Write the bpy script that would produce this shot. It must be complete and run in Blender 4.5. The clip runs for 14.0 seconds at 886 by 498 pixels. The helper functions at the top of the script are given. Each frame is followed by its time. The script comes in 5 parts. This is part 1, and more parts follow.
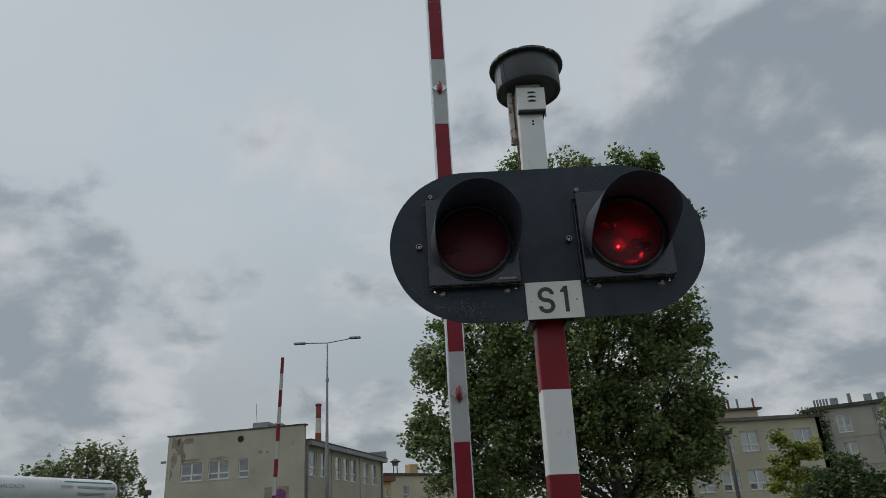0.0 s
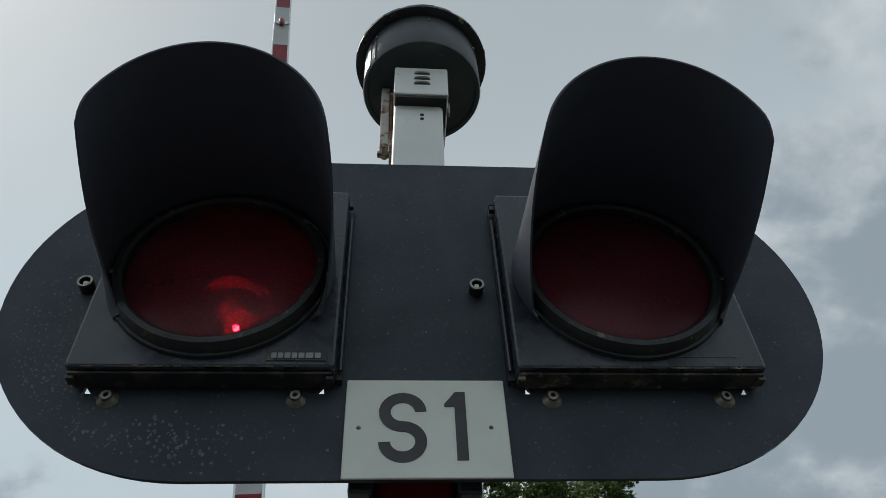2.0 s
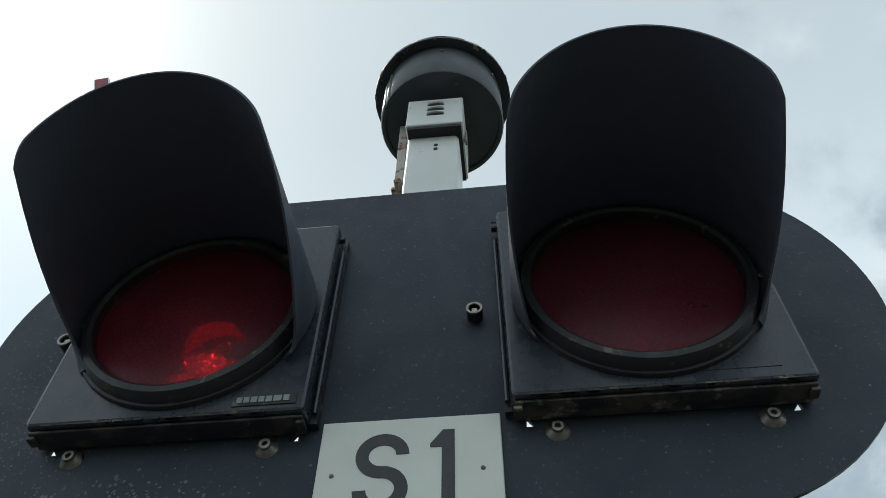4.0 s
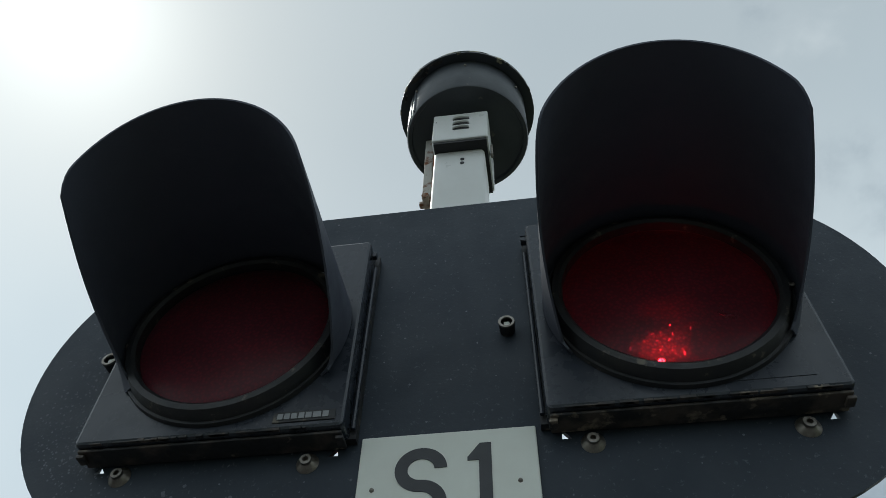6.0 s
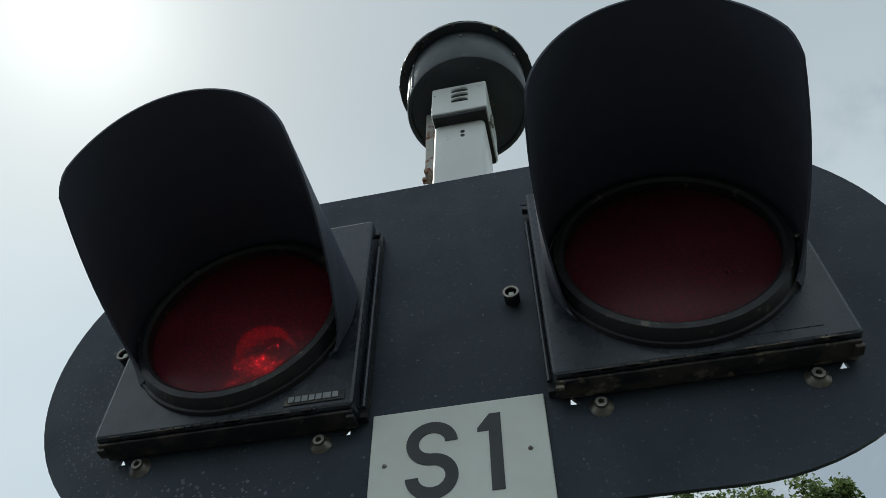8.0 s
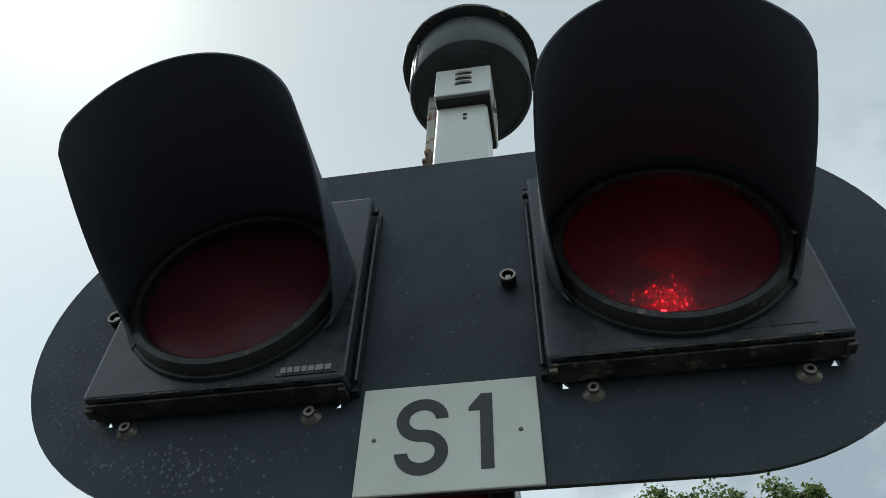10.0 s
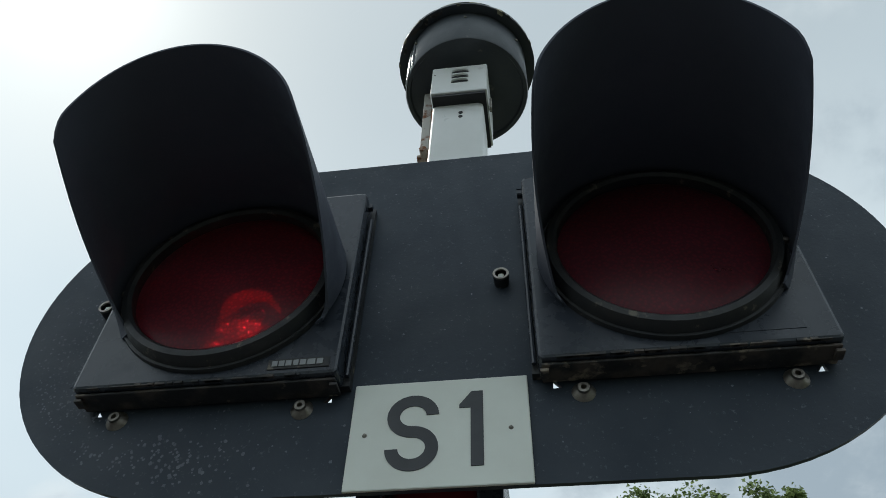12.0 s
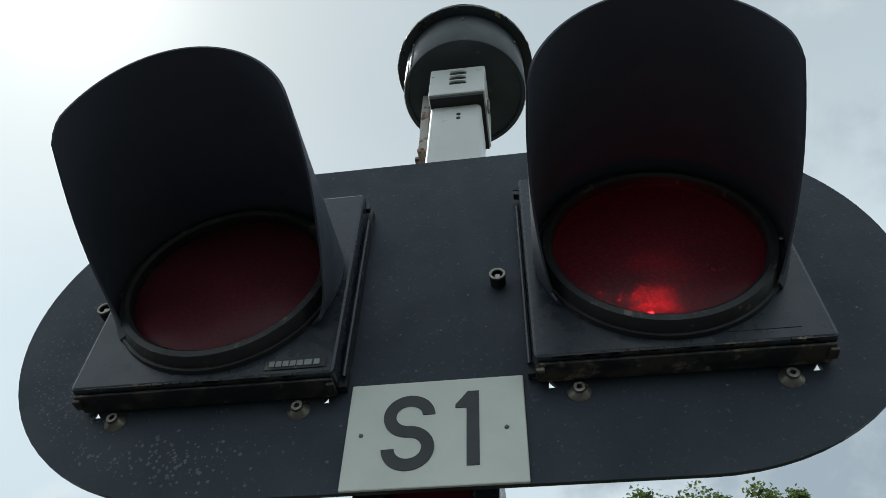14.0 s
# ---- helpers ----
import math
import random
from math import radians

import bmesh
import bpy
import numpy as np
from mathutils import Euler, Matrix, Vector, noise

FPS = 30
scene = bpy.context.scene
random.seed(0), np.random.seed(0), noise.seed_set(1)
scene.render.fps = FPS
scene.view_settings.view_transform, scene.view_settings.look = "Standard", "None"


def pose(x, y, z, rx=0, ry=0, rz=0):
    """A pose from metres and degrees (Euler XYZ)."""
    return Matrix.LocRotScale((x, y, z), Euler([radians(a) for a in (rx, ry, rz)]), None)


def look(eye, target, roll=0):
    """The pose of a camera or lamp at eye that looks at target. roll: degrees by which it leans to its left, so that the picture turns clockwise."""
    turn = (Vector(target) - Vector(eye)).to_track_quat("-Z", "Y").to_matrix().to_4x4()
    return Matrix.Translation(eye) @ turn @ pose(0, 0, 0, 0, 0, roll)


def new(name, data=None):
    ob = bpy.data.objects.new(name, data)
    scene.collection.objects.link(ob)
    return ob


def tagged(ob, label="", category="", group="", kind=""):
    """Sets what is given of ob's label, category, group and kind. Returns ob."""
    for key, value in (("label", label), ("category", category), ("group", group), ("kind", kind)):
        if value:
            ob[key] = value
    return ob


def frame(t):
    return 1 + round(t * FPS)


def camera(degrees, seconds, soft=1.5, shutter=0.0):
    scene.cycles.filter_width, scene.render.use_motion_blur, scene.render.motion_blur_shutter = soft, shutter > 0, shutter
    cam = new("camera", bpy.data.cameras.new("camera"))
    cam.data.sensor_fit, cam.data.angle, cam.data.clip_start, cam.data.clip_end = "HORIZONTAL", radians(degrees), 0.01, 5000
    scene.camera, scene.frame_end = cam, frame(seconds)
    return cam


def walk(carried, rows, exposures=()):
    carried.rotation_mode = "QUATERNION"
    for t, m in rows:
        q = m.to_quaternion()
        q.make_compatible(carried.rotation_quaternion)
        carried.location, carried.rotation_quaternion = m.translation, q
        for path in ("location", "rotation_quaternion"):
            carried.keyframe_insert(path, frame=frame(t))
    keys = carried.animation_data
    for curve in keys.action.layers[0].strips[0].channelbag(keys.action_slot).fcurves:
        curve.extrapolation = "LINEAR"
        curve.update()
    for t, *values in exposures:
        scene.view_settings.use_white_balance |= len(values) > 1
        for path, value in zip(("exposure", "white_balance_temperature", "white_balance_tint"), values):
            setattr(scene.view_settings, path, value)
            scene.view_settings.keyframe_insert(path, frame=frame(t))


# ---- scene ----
cam = camera(62.9, 14.0, soft=0.7)
PATH = [
    (0, (-0.352, -2.016, -0.684), (-0.318, -0.16, 0.059), -3.4),
    (0.3, (-0.376, -1.725, -0.636), (-0.332, 0.072, 0.241), -3.1),
    (0.5, (-0.389, -1.550, -0.626), (-0.334, 0.207, 0.329), -3.6),
    (0.7, (-0.364, -1.342, -0.641), (-0.291, 0.3, 0.499), -3.3),
    (1, (-0.266, -1.138, -0.566), (-0.147, 0.317, 0.8), -4.1),
    (1.2, (-0.197, -1.023, -0.529), (-0.078, 0.359, 0.912), -3.2),
    (1.5, (-0.11, -0.878, -0.487), (-0.007, 0.522, 0.938), -2.7),
    (1.7, (-0.085, -0.766, -0.497), (0.041, 0.609, 0.95), -3.1),
    (2, (-0.035, -0.64, -0.452), (0.099, 0.752, 0.978), -3.1),
    (2.2, (-0.008, -0.572, -0.448), (0.109, 0.78, 1.021), -2.8),
    (2.5, (0.039, -0.534, -0.43), (0.086, 0.809, 1.051), -1.5),
    (2.7, (0.056, -0.52, -0.431), (0.081, 0.784, 1.086), -1.4),
    (3, (0.077, -0.53, -0.42), (0.043, 0.771, 1.099), -0.6),
    (3.5, (0.098, -0.54, -0.422), (-0.014, 0.728, 1.121), 0.3),
    (4, (0.091, -0.545, -0.423), (-0.055, 0.707, 1.13), 0.6),
    (6.3, (0.084, -0.561, -0.431), (-0.137, 0.664, 1.135), 1.9),
    (6.5, (0.088, -0.558, -0.434), (-0.144, 0.671, 1.126), 2.0),
    (7, (0.094, -0.562, -0.432), (-0.162, 0.694, 1.104), 1.2),
    (7.5, (0.103, -0.558, -0.431), (-0.164, 0.706, 1.096), 0.1),
    (8, (0.105, -0.557, -0.427), (-0.167, 0.715, 1.092), -0.3),
    (10.5, (0.092, -0.545, -0.435), (-0.147, 0.76, 1.061), 2.2),
    (11, (0.096, -0.54, -0.437), (-0.136, 0.769, 1.057), 2.3),
    (11.5, (0.094, -0.546, -0.434), (-0.13, 0.769, 1.056), 2.3),
    (12, (0.089, -0.553, -0.434), (-0.13, 0.758, 1.06), 2.2),
    (12.5, (0.089, -0.551, -0.434), (-0.126, 0.76, 1.061), 2.1),
    (13, (0.09, -0.554, -0.435), (-0.129, 0.754, 1.062), 2.2),
    (13.5, (0.09, -0.556, -0.435), (-0.13, 0.752, 1.062), 2.2),
    (14, (0.095, -0.553, -0.437), (-0.129, 0.753, 1.061), 2.2),
]
EXPOSURES = [(0, -0.03, 6500, 10), (1, 0.08, 6450, 8), (2, 0.12, 6350, 6), (2.5, 0.3, 6350, 6), (3, 0.55, 6250, 4), (4, 0.65, 6250, 4), (6.5, 0.3, 6250, 4), (8, 0.3, 6250, 4), (10.5, 0.48, 6250, 4), (14, 0.48, 6250, 4)]
walk(cam, [(t, look(eye, target, roll)) for t, eye, target, roll in PATH], EXPOSURES)
GROUND = -2.2
EYE = (-0.35, -2.0, -0.684)
SUN = Vector((-0.490, 0.239, 0.839)).normalized()

# ---- world, sun ----
world = bpy.data.worlds.new("world")
scene.world = world
world.use_nodes = True
wn, wl = world.node_tree.nodes, world.node_tree.links
wn.clear()


def wnode(kind, **kw):
    n = wn.new(kind)
    for k, v in kw.items():
        n.inputs[k].default_value = v
    return n


def wmath(op, a, b=None, c=None, clamp=False):
    n = wn.new("ShaderNodeMath")
    n.operation, n.use_clamp = op, clamp
    for i, v in enumerate((a, b, c)):
        if v is None:
            continue
        if isinstance(v, (int, float)):
            n.inputs[i].default_value = v
        else:
            wl.new(v, n.inputs[i])
    return n.outputs[0]


def wmix(fac, a, b):
    n = wn.new("ShaderNodeMix")
    n.data_type = "RGBA"
    for i, v in ((0, fac), (6, a), (7, b)):
        if isinstance(v, tuple):
            n.inputs[i].default_value = (*v, 1)
        elif isinstance(v, (int, float)):
            n.inputs[i].default_value = v
        else:
            wl.new(v, n.inputs[i])
    return n.outputs[2]


def wramp(v, lo, hi):
    n = wn.new("ShaderNodeMapRange")
    n.interpolation_type = "SMOOTHSTEP"
    wl.new(v, n.inputs[0])
    n.inputs[1].default_value, n.inputs[2].default_value = lo, hi
    return n.outputs[0]


sky = wn.new("ShaderNodeTexSky")
sky.sky_type, sky.sun_disc = "NISHITA", False
sky.sun_elevation, sky.sun_rotation = radians(57), radians(-64)
sky.dust_density, sky.air_density = 3.0, 1.2
coords = wn.new("ShaderNodeTexCoord")
unit = wn.new("ShaderNodeVectorMath")
unit.operation = "NORMALIZE"
wl.new(coords.outputs["Generated"], unit.inputs[0])
axes = wn.new("ShaderNodeSeparateXYZ")
wl.new(unit.outputs[0], axes.inputs[0])
dx, dy, dz = axes.outputs
height = wmath("ADD", wmath("MAXIMUM", dz, 0.0), 0.45)
flat = wn.new("ShaderNodeCombineXYZ")
wl.new(wmath("DIVIDE", dx, height), flat.inputs[0])
wl.new(wmath("DIVIDE", dy, height), flat.inputs[1])


def cloud_noise(scale, detail, rough, shift, distortion=0.0):
    m = wn.new("ShaderNodeMapping")
    wl.new(flat.outputs[0], m.inputs[0])
    m.inputs[1].default_value = shift
    n = wn.new("ShaderNodeTexNoise")
    wl.new(m.outputs[0], n.inputs["Vector"])
    n.inputs["Scale"].default_value, n.inputs["Detail"].default_value = scale, detail
    n.inputs["Roughness"].default_value, n.inputs["Distortion"].default_value = rough, distortion
    return n.outputs[0]


toward = wn.new("ShaderNodeVectorMath")
toward.operation = "DOT_PRODUCT"
wl.new(unit.outputs[0], toward.inputs[0])
toward.inputs[1].default_value = SUN
near_sun = wmath("MAXIMUM", toward.outputs["Value"], 0.0)
glow = wmath("ADD", wmath("MULTIPLY", wmath("POWER", near_sun, 160.0), 0.26), wmath("MULTIPLY", wmath("POWER", near_sun, 12.0), 0.035))
cover = cloud_noise(4.0, 9.0, 0.55, (3.1, 1.7, 0.0), 0.2)


def bank(direction, inner, outer, amount):
    """A wide cloud bank about a direction, as the cosine of its half width inside and outside."""
    d = wn.new("ShaderNodeVectorMath")
    d.operation = "DOT_PRODUCT"
    wl.new(unit.outputs[0], d.inputs[0])
    d.inputs[1].default_value = Vector(direction).normalized()
    return wmath("MULTIPLY", wramp(d.outputs["Value"], outer, inner), amount)


BANKS = [((0.41, 0.80, 0.40), 0.999, 0.93, 0.085), ((0.446, 0.848, 0.286), 0.995, 0.93, 0.04), ((-0.482, 0.816, 0.32), 0.999, 0.96, 0.13),
         ((-0.186, 0.917, 0.354), 0.999, 0.985, 0.04), ((-0.074, 0.885, 0.46), 0.999, 0.975, 0.035), ((-0.34, 0.906, 0.251), 0.999, 0.985, 0.06), ((0.52, 0.54, 0.66), 0.995, 0.90, 0.14),
         ((-0.354, 0.74, 0.56), 0.98, 0.88, -0.12), ((0.16, 0.50, 0.84), 0.98, 0.84, -0.12), ((0.448, 0.835, 0.318), 0.998, 0.965, 0.05), ((0.39, 0.845, 0.365), 0.999, 0.985, 0.05),
         ((-0.425, 0.869, 0.253), 0.999, 0.985, 0.07), ((-0.486, 0.796, 0.362), 0.999, 0.985, 0.05), ((-0.279, 0.902, 0.33), 0.9995, 0.99, -0.10)]
for b in BANKS:
    cover = wmath("ADD", cover, bank(*b))
cover = wmath("SUBTRACT", cover, wmath("MULTIPLY", wmath("POWER", near_sun, 5.0), 0.16))
cloud = wramp(cover, 0.445, 0.61)
belly = 0.0
for b in (((0.462, 0.825, 0.325), 0.999, 0.975, 0.03), ((0.385, 0.85, 0.36), 0.999, 0.988, 0.05), ((-0.43, 0.866, 0.253), 0.999, 0.99, 0.04), ((-0.49, 0.79, 0.37), 0.999, 0.985, 0.06), ((0.54, 0.56, 0.63), 0.995, 0.92, 0.07)):
    belly = wmath("ADD", bank(*b), belly)
shade = wramp(wmath("ADD", wmath("ADD", wmath("MULTIPLY", cover, 0.42), belly), wmath("MULTIPLY", cloud_noise(4.6, 8.0, 0.55, (8.3, 4.6, 0.0), 0.2), 0.75)), 0.545, 0.75)
haze = wmix(wramp(cloud_noise(0.9, 5.0, 0.5, (1.0, 9.0, 0.0)), 0.3, 0.7), (0.41, 0.465, 0.505), (0.50, 0.54, 0.565))
dimmer = wn.new("ShaderNodeVectorMath")
dimmer.operation = "SCALE"
wl.new(haze, dimmer.inputs[0])
level = wmath("SUBTRACT", wmath("ADD", 0.80, wmath("MULTIPLY", wramp(dz, 0.03, 0.5), 0.36)), wmath("MULTIPLY", wramp(dz, 0.55, 0.9), 0.30))
wl.new(level, dimmer.inputs["Scale"])
haze = dimmer.outputs[0]
veil = wmix(wmath("MULTIPLY", cloud, 0.9), haze, wmix(shade, (0.585, 0.61, 0.625), (0.255, 0.297, 0.338)))
behind = wn.new("ShaderNodeVectorMath")
behind.operation = "SCALE"
wl.new(veil, behind.inputs[0])
wl.new(wmath("ADD", 1.0, wmath("MULTIPLY", wramp(dy, 0.2, -0.9), 0.22)), behind.inputs["Scale"])
veil = behind.outputs[0]
lit = wn.new("ShaderNodeMix")
lit.data_type, lit.blend_type = "RGBA", "ADD"
lit.inputs[0].default_value = 1.0
wl.new(veil, lit.inputs[6])
warm = wn.new("ShaderNodeVectorMath")
warm.operation = "SCALE"
warm.inputs[0].default_value = (0.96, 1.0, 0.97)
wl.new(glow, warm.inputs["Scale"])
wl.new(warm.outputs[0], lit.inputs[7])
clear_sky = wnode("ShaderNodeBackground", Strength=0.07)
wl.new(sky.outputs[0], clear_sky.inputs[0])
cloudy = wnode("ShaderNodeBackground", Strength=1.0)
wl.new(lit.outputs[2], cloudy.inputs[0])
both = wnode("ShaderNodeMixShader", Fac=0.88)
wl.new(clear_sky.outputs[0], both.inputs[1])
wl.new(cloudy.outputs[0], both.inputs[2])
wout = wn.new("ShaderNodeOutputWorld")
wl.new(both.outputs[0], wout.inputs[0])

sun = new("sun", bpy.data.lights.new("sun", "SUN"))
sun.data.energy, sun.data.angle, sun.data.color = 1.3, radians(12), (1.0, 0.95, 0.87)
sun.matrix_world = look(SUN * 30, (0, 0, 0))


# ---- materials ----
def material(name, base, rough=0.6, metal=0.0, other=None, scale=8.0, fine=120.0, bump=0.15, mixing=(0.4, 0.65), spots=None, spot=(0.62, 0.7), spot_scale=40.0,
             coat=0.0, by_object=0.0, spec=0.5, depth=0.002, rough_vary=0.12):
    """A painted, plastered or worn surface: base and other mixed by a coarse noise, a fine grain in bump, and spots."""
    mat = bpy.data.materials.new(name)
    mat.use_nodes = True
    nt = mat.node_tree
    n, l = nt.nodes, nt.links
    b = n["Principled BSDF"]
    tc = n.new("ShaderNodeTexCoord")
    other = other or tuple(c * 0.8 for c in base)

    def noise_at(s, detail=6.0, r=0.6):
        t = n.new("ShaderNodeTexNoise")
        l.new(tc.outputs["Object"], t.inputs["Vector"])
        t.inputs["Scale"].default_value, t.inputs["Detail"].default_value, t.inputs["Roughness"].default_value = s, detail, r
        return t.outputs[0]

    def span(v, lo, hi, a=0.0, c=1.0):
        m = n.new("ShaderNodeMapRange")
        l.new(v, m.inputs[0])
        for i, x in enumerate((lo, hi, a, c)):
            m.inputs[1 + i].default_value = x
        return m.outputs[0]

    def mix(f, a, c):
        m = n.new("ShaderNodeMix")
        m.data_type = "RGBA"
        l.new(f, m.inputs[0])
        for i, v in ((6, a), (7, c)):
            if isinstance(v, tuple):
                m.inputs[i].default_value = (*v, 1)
            else:
                l.new(v, m.inputs[i])
        return m.outputs[2]

    coarse = noise_at(scale)
    colour = mix(span(coarse, *mixing), base, other)
    if spots:
        colour = mix(span(noise_at(spot_scale, 4.0), *spot), colour, spots)
    if by_object:
        info = n.new("ShaderNodeObjectInfo")
        hsv = n.new("ShaderNodeHueSaturation")
        l.new(span(info.outputs["Random"], 0, 1, 1 - by_object, 1 + by_object), hsv.inputs["Value"])
        l.new(colour, hsv.inputs["Color"])
        colour = hsv.outputs[0]
    l.new(colour, b.inputs["Base Color"])
    l.new(span(noise_at(scale * 3), 0.3, 0.7, max(0.02, rough - rough_vary), min(1, rough + rough_vary)), b.inputs["Roughness"])
    b.inputs["Metallic"].default_value, b.inputs["Coat Weight"].default_value = metal, coat
    b.inputs["Specular IOR Level"].default_value = spec
    bm = n.new("ShaderNodeBump")
    bm.inputs["Strength"].default_value, bm.inputs["Distance"].default_value = bump, depth
    l.new(noise_at(fine, 4.0), bm.inputs["Height"])
    l.new(bm.outputs[0], b.inputs["Normal"])
    return mat


BLACK = material("black_plastic", (0.020, 0.026, 0.037), 0.27, spec=0.5, other=(0.030, 0.036, 0.048), scale=14, fine=300, bump=0.04, spots=(0.10, 0.095, 0.085), spot=(0.70, 0.82), spot_scale=60)
BOARD = material("black_board_paint", (0.023, 0.032, 0.045), 0.5, spec=0.27, other=(0.033, 0.043, 0.057), scale=7, fine=260, bump=0.15, spots=(0.085, 0.093, 0.108), spot=(0.62, 0.74), spot_scale=230)
INNER = material("visor_black", (0.070, 0.078, 0.104), 0.6, spec=0.3, other=(0.078, 0.087, 0.114), scale=10, fine=300, bump=0.1)
RUBBER = material("black_rubber", (0.018, 0.02, 0.024), 0.5, other=(0.03, 0.03, 0.03), scale=30, spots=(0.16, 0.14, 0.11), spot=(0.61, 0.69), spot_scale=60)
GRIME = material("dusty_black_edge", (0.02, 0.021, 0.024), 0.6, other=(0.085, 0.070, 0.060), scale=30, mixing=(0.46, 0.62), spots=(0.24, 0.20, 0.155), spot=(0.60, 0.68), spot_scale=45)
WHITE = material("white_enamel", (0.74, 0.75, 0.74), 0.38, other=(0.67, 0.68, 0.66), scale=6, spots=(0.30, 0.28, 0.24), spot=(0.74, 0.8), spot_scale=50, bump=0.05)
PLATE = material("sign_plate_white", (0.72, 0.75, 0.69), 0.4, other=(0.66, 0.68, 0.62), scale=9, bump=0.04)
RED = material("red_enamel", (0.21, 0.007, 0.015), 0.45, spec=0.3, other=(0.17, 0.006, 0.012), scale=6, spots=(0.12, 0.02, 0.02), spot=(0.72, 0.8), bump=0.06)
ARM_RED = material("reflective_red_foil", (0.23, 0.010, 0.024), 0.42, spec=0.3, other=(0.19, 0.009, 0.02), scale=12, bump=0.06)
ARM_WHITE = material("reflective_white_foil", (0.46, 0.47, 0.47), 0.4, other=(0.40, 0.41, 0.41), scale=8, bump=0.06)
ALU = material("aluminium_edge", (0.62, 0.63, 0.64), 0.35, 0.8, other=(0.5, 0.51, 0.52), scale=20, bump=0.05)
STEEL = material("zinc_bolt", (0.30, 0.28, 0.25), 0.42, 0.85, other=(0.16, 0.145, 0.125), scale=80, bump=0.1)
RUST = material("rust", (0.22, 0.085, 0.035), 0.85, other=(0.10, 0.045, 0.025), scale=40, fine=200, bump=0.6, spots=(0.42, 0.36, 0.30), spot=(0.52, 0.6), spot_scale=26)
RUST_WHITE = material("flaking_white_on_rust", (0.5, 0.49, 0.46), 0.7, other=(0.44, 0.42, 0.39), scale=20, spots=(0.18, 0.07, 0.03), spot=(0.52, 0.6), spot_scale=30, bump=0.3)
LETTER = material("black_lettering", (0.02, 0.022, 0.028), 0.45, other=(0.03, 0.032, 0.036))
TAG = material("grey_tag_marks", (0.30, 0.31, 0.32), 0.4, other=(0.24, 0.25, 0.26))
# near-black instead of bright, so no bulb glow shows at the lens top
BLACK_BOWL = material("dull_bowl", (0.022, 0.020, 0.020), 0.75, other=(0.015, 0.014, 0.014), scale=20, fine=60, bump=0.25, depth=0.004, spec=0.15)
# mirror metal of the slivers added for glints in the lamps
SLIVER = material("glint_mirror", (0.9, 0.9, 0.9), 0.24, 1.0, other=(0.8, 0.8, 0.8), bump=0.0)
SPOT = material("lime_spot", (0.13, 0.14, 0.165), 0.7, other=(0.075, 0.082, 0.10), scale=60, bump=0.0)
DRUM = material("drum_dark_paint", (0.042, 0.050, 0.060), 0.42, other=(0.062, 0.070, 0.080), scale=10, spots=(0.16, 0.15, 0.13), spot=(0.68, 0.76), spot_scale=34, bump=0.15)
MOSS = material("lichen_rim", (0.45, 0.42, 0.30), 0.9, other=(0.05, 0.055, 0.05), scale=40, mixing=(0.45, 0.55), bump=0.3)
PLASTER = material("weathered_plaster", (0.49, 0.45, 0.365), 0.9, other=(0.41, 0.375, 0.31), scale=0.5, fine=12, bump=0.2, spots=(0.30, 0.26, 0.22), spot=(0.64, 0.70), spot_scale=0.55, depth=0.02)
PEELED = material("peeled_plaster", (0.34, 0.29, 0.24), 0.95, other=(0.22, 0.19, 0.17), scale=2.5, fine=14, bump=0.4, depth=0.02)
CREAM = material("cream_render", (0.53, 0.48, 0.365), 0.9, other=(0.46, 0.42, 0.325), scale=0.4, fine=12, bump=0.2, depth=0.02)
GREYWALL = material("grey_panel_wall", (0.42, 0.40, 0.35), 0.9, other=(0.36, 0.34, 0.30), scale=0.5, fine=12, bump=0.2, depth=0.02)
OCHRE = material("ochre_render", (0.55, 0.40, 0.20), 0.9, other=(0.48, 0.36, 0.2), scale=0.5, fine=12, depth=0.02)
COPING = material("brown_metal_coping", (0.13, 0.105, 0.09), 0.6, other=(0.17, 0.14, 0.12), scale=1.5, fine=20)
ROOF = material("roof_felt", (0.06, 0.058, 0.055), 0.9, other=(0.09, 0.085, 0.08), scale=1.0, fine=14, depth=0.02)
EAVES = material("zinc_eaves", (0.26, 0.27, 0.28), 0.5, 0.5, other=(0.2, 0.2, 0.21), scale=2)
FRAME = material("white_window_frame", (0.7, 0.71, 0.7), 0.45, other=(0.62, 0.63, 0.62), scale=4)
BLIND = material("window_blind", (0.36, 0.39, 0.38), 0.8, other=(0.29, 0.32, 0.31), scale=3, by_object=0.3)
PALE_BLIND = material("pale_window_blind", (0.44, 0.48, 0.46), 0.8, other=(0.37, 0.41, 0.40), scale=3, by_object=0.12)
CURTAIN = material("grey_curtain", (0.20, 0.21, 0.21), 0.8, other=(0.13, 0.14, 0.14), scale=2, by_object=0.35)
# near black for real dark parts, and for shade painted into openings
DARK_AND_SHADE = material("dark_parts_and_shade", (0.02, 0.02, 0.022), 0.7)
GALV = material("galvanised_steel", (0.30, 0.31, 0.32), 0.5, 0.7, other=(0.24, 0.25, 0.26), scale=5, fine=60)
WOODPOLE = material("weathered_pole", (0.14, 0.12, 0.10), 0.85, other=(0.09, 0.08, 0.07), scale=6)
BRICK = material("chimney_brick", (0.27, 0.07, 0.06), 0.9, other=(0.2, 0.055, 0.045), scale=0.6, fine=8, depth=0.02)
CHALK = material("chimney_white_band", (0.6, 0.58, 0.54), 0.9, scale=0.6)
ASPHALT = material("asphalt", (0.052, 0.052, 0.054), 0.9, other=(0.07, 0.068, 0.066), scale=1.2, fine=90, bump=0.5, depth=0.01)
GRASS = material("grass_ground", (0.06, 0.085, 0.03), 0.95, other=(0.09, 0.085, 0.045), scale=0.6, fine=30, bump=0.8, depth=0.05)
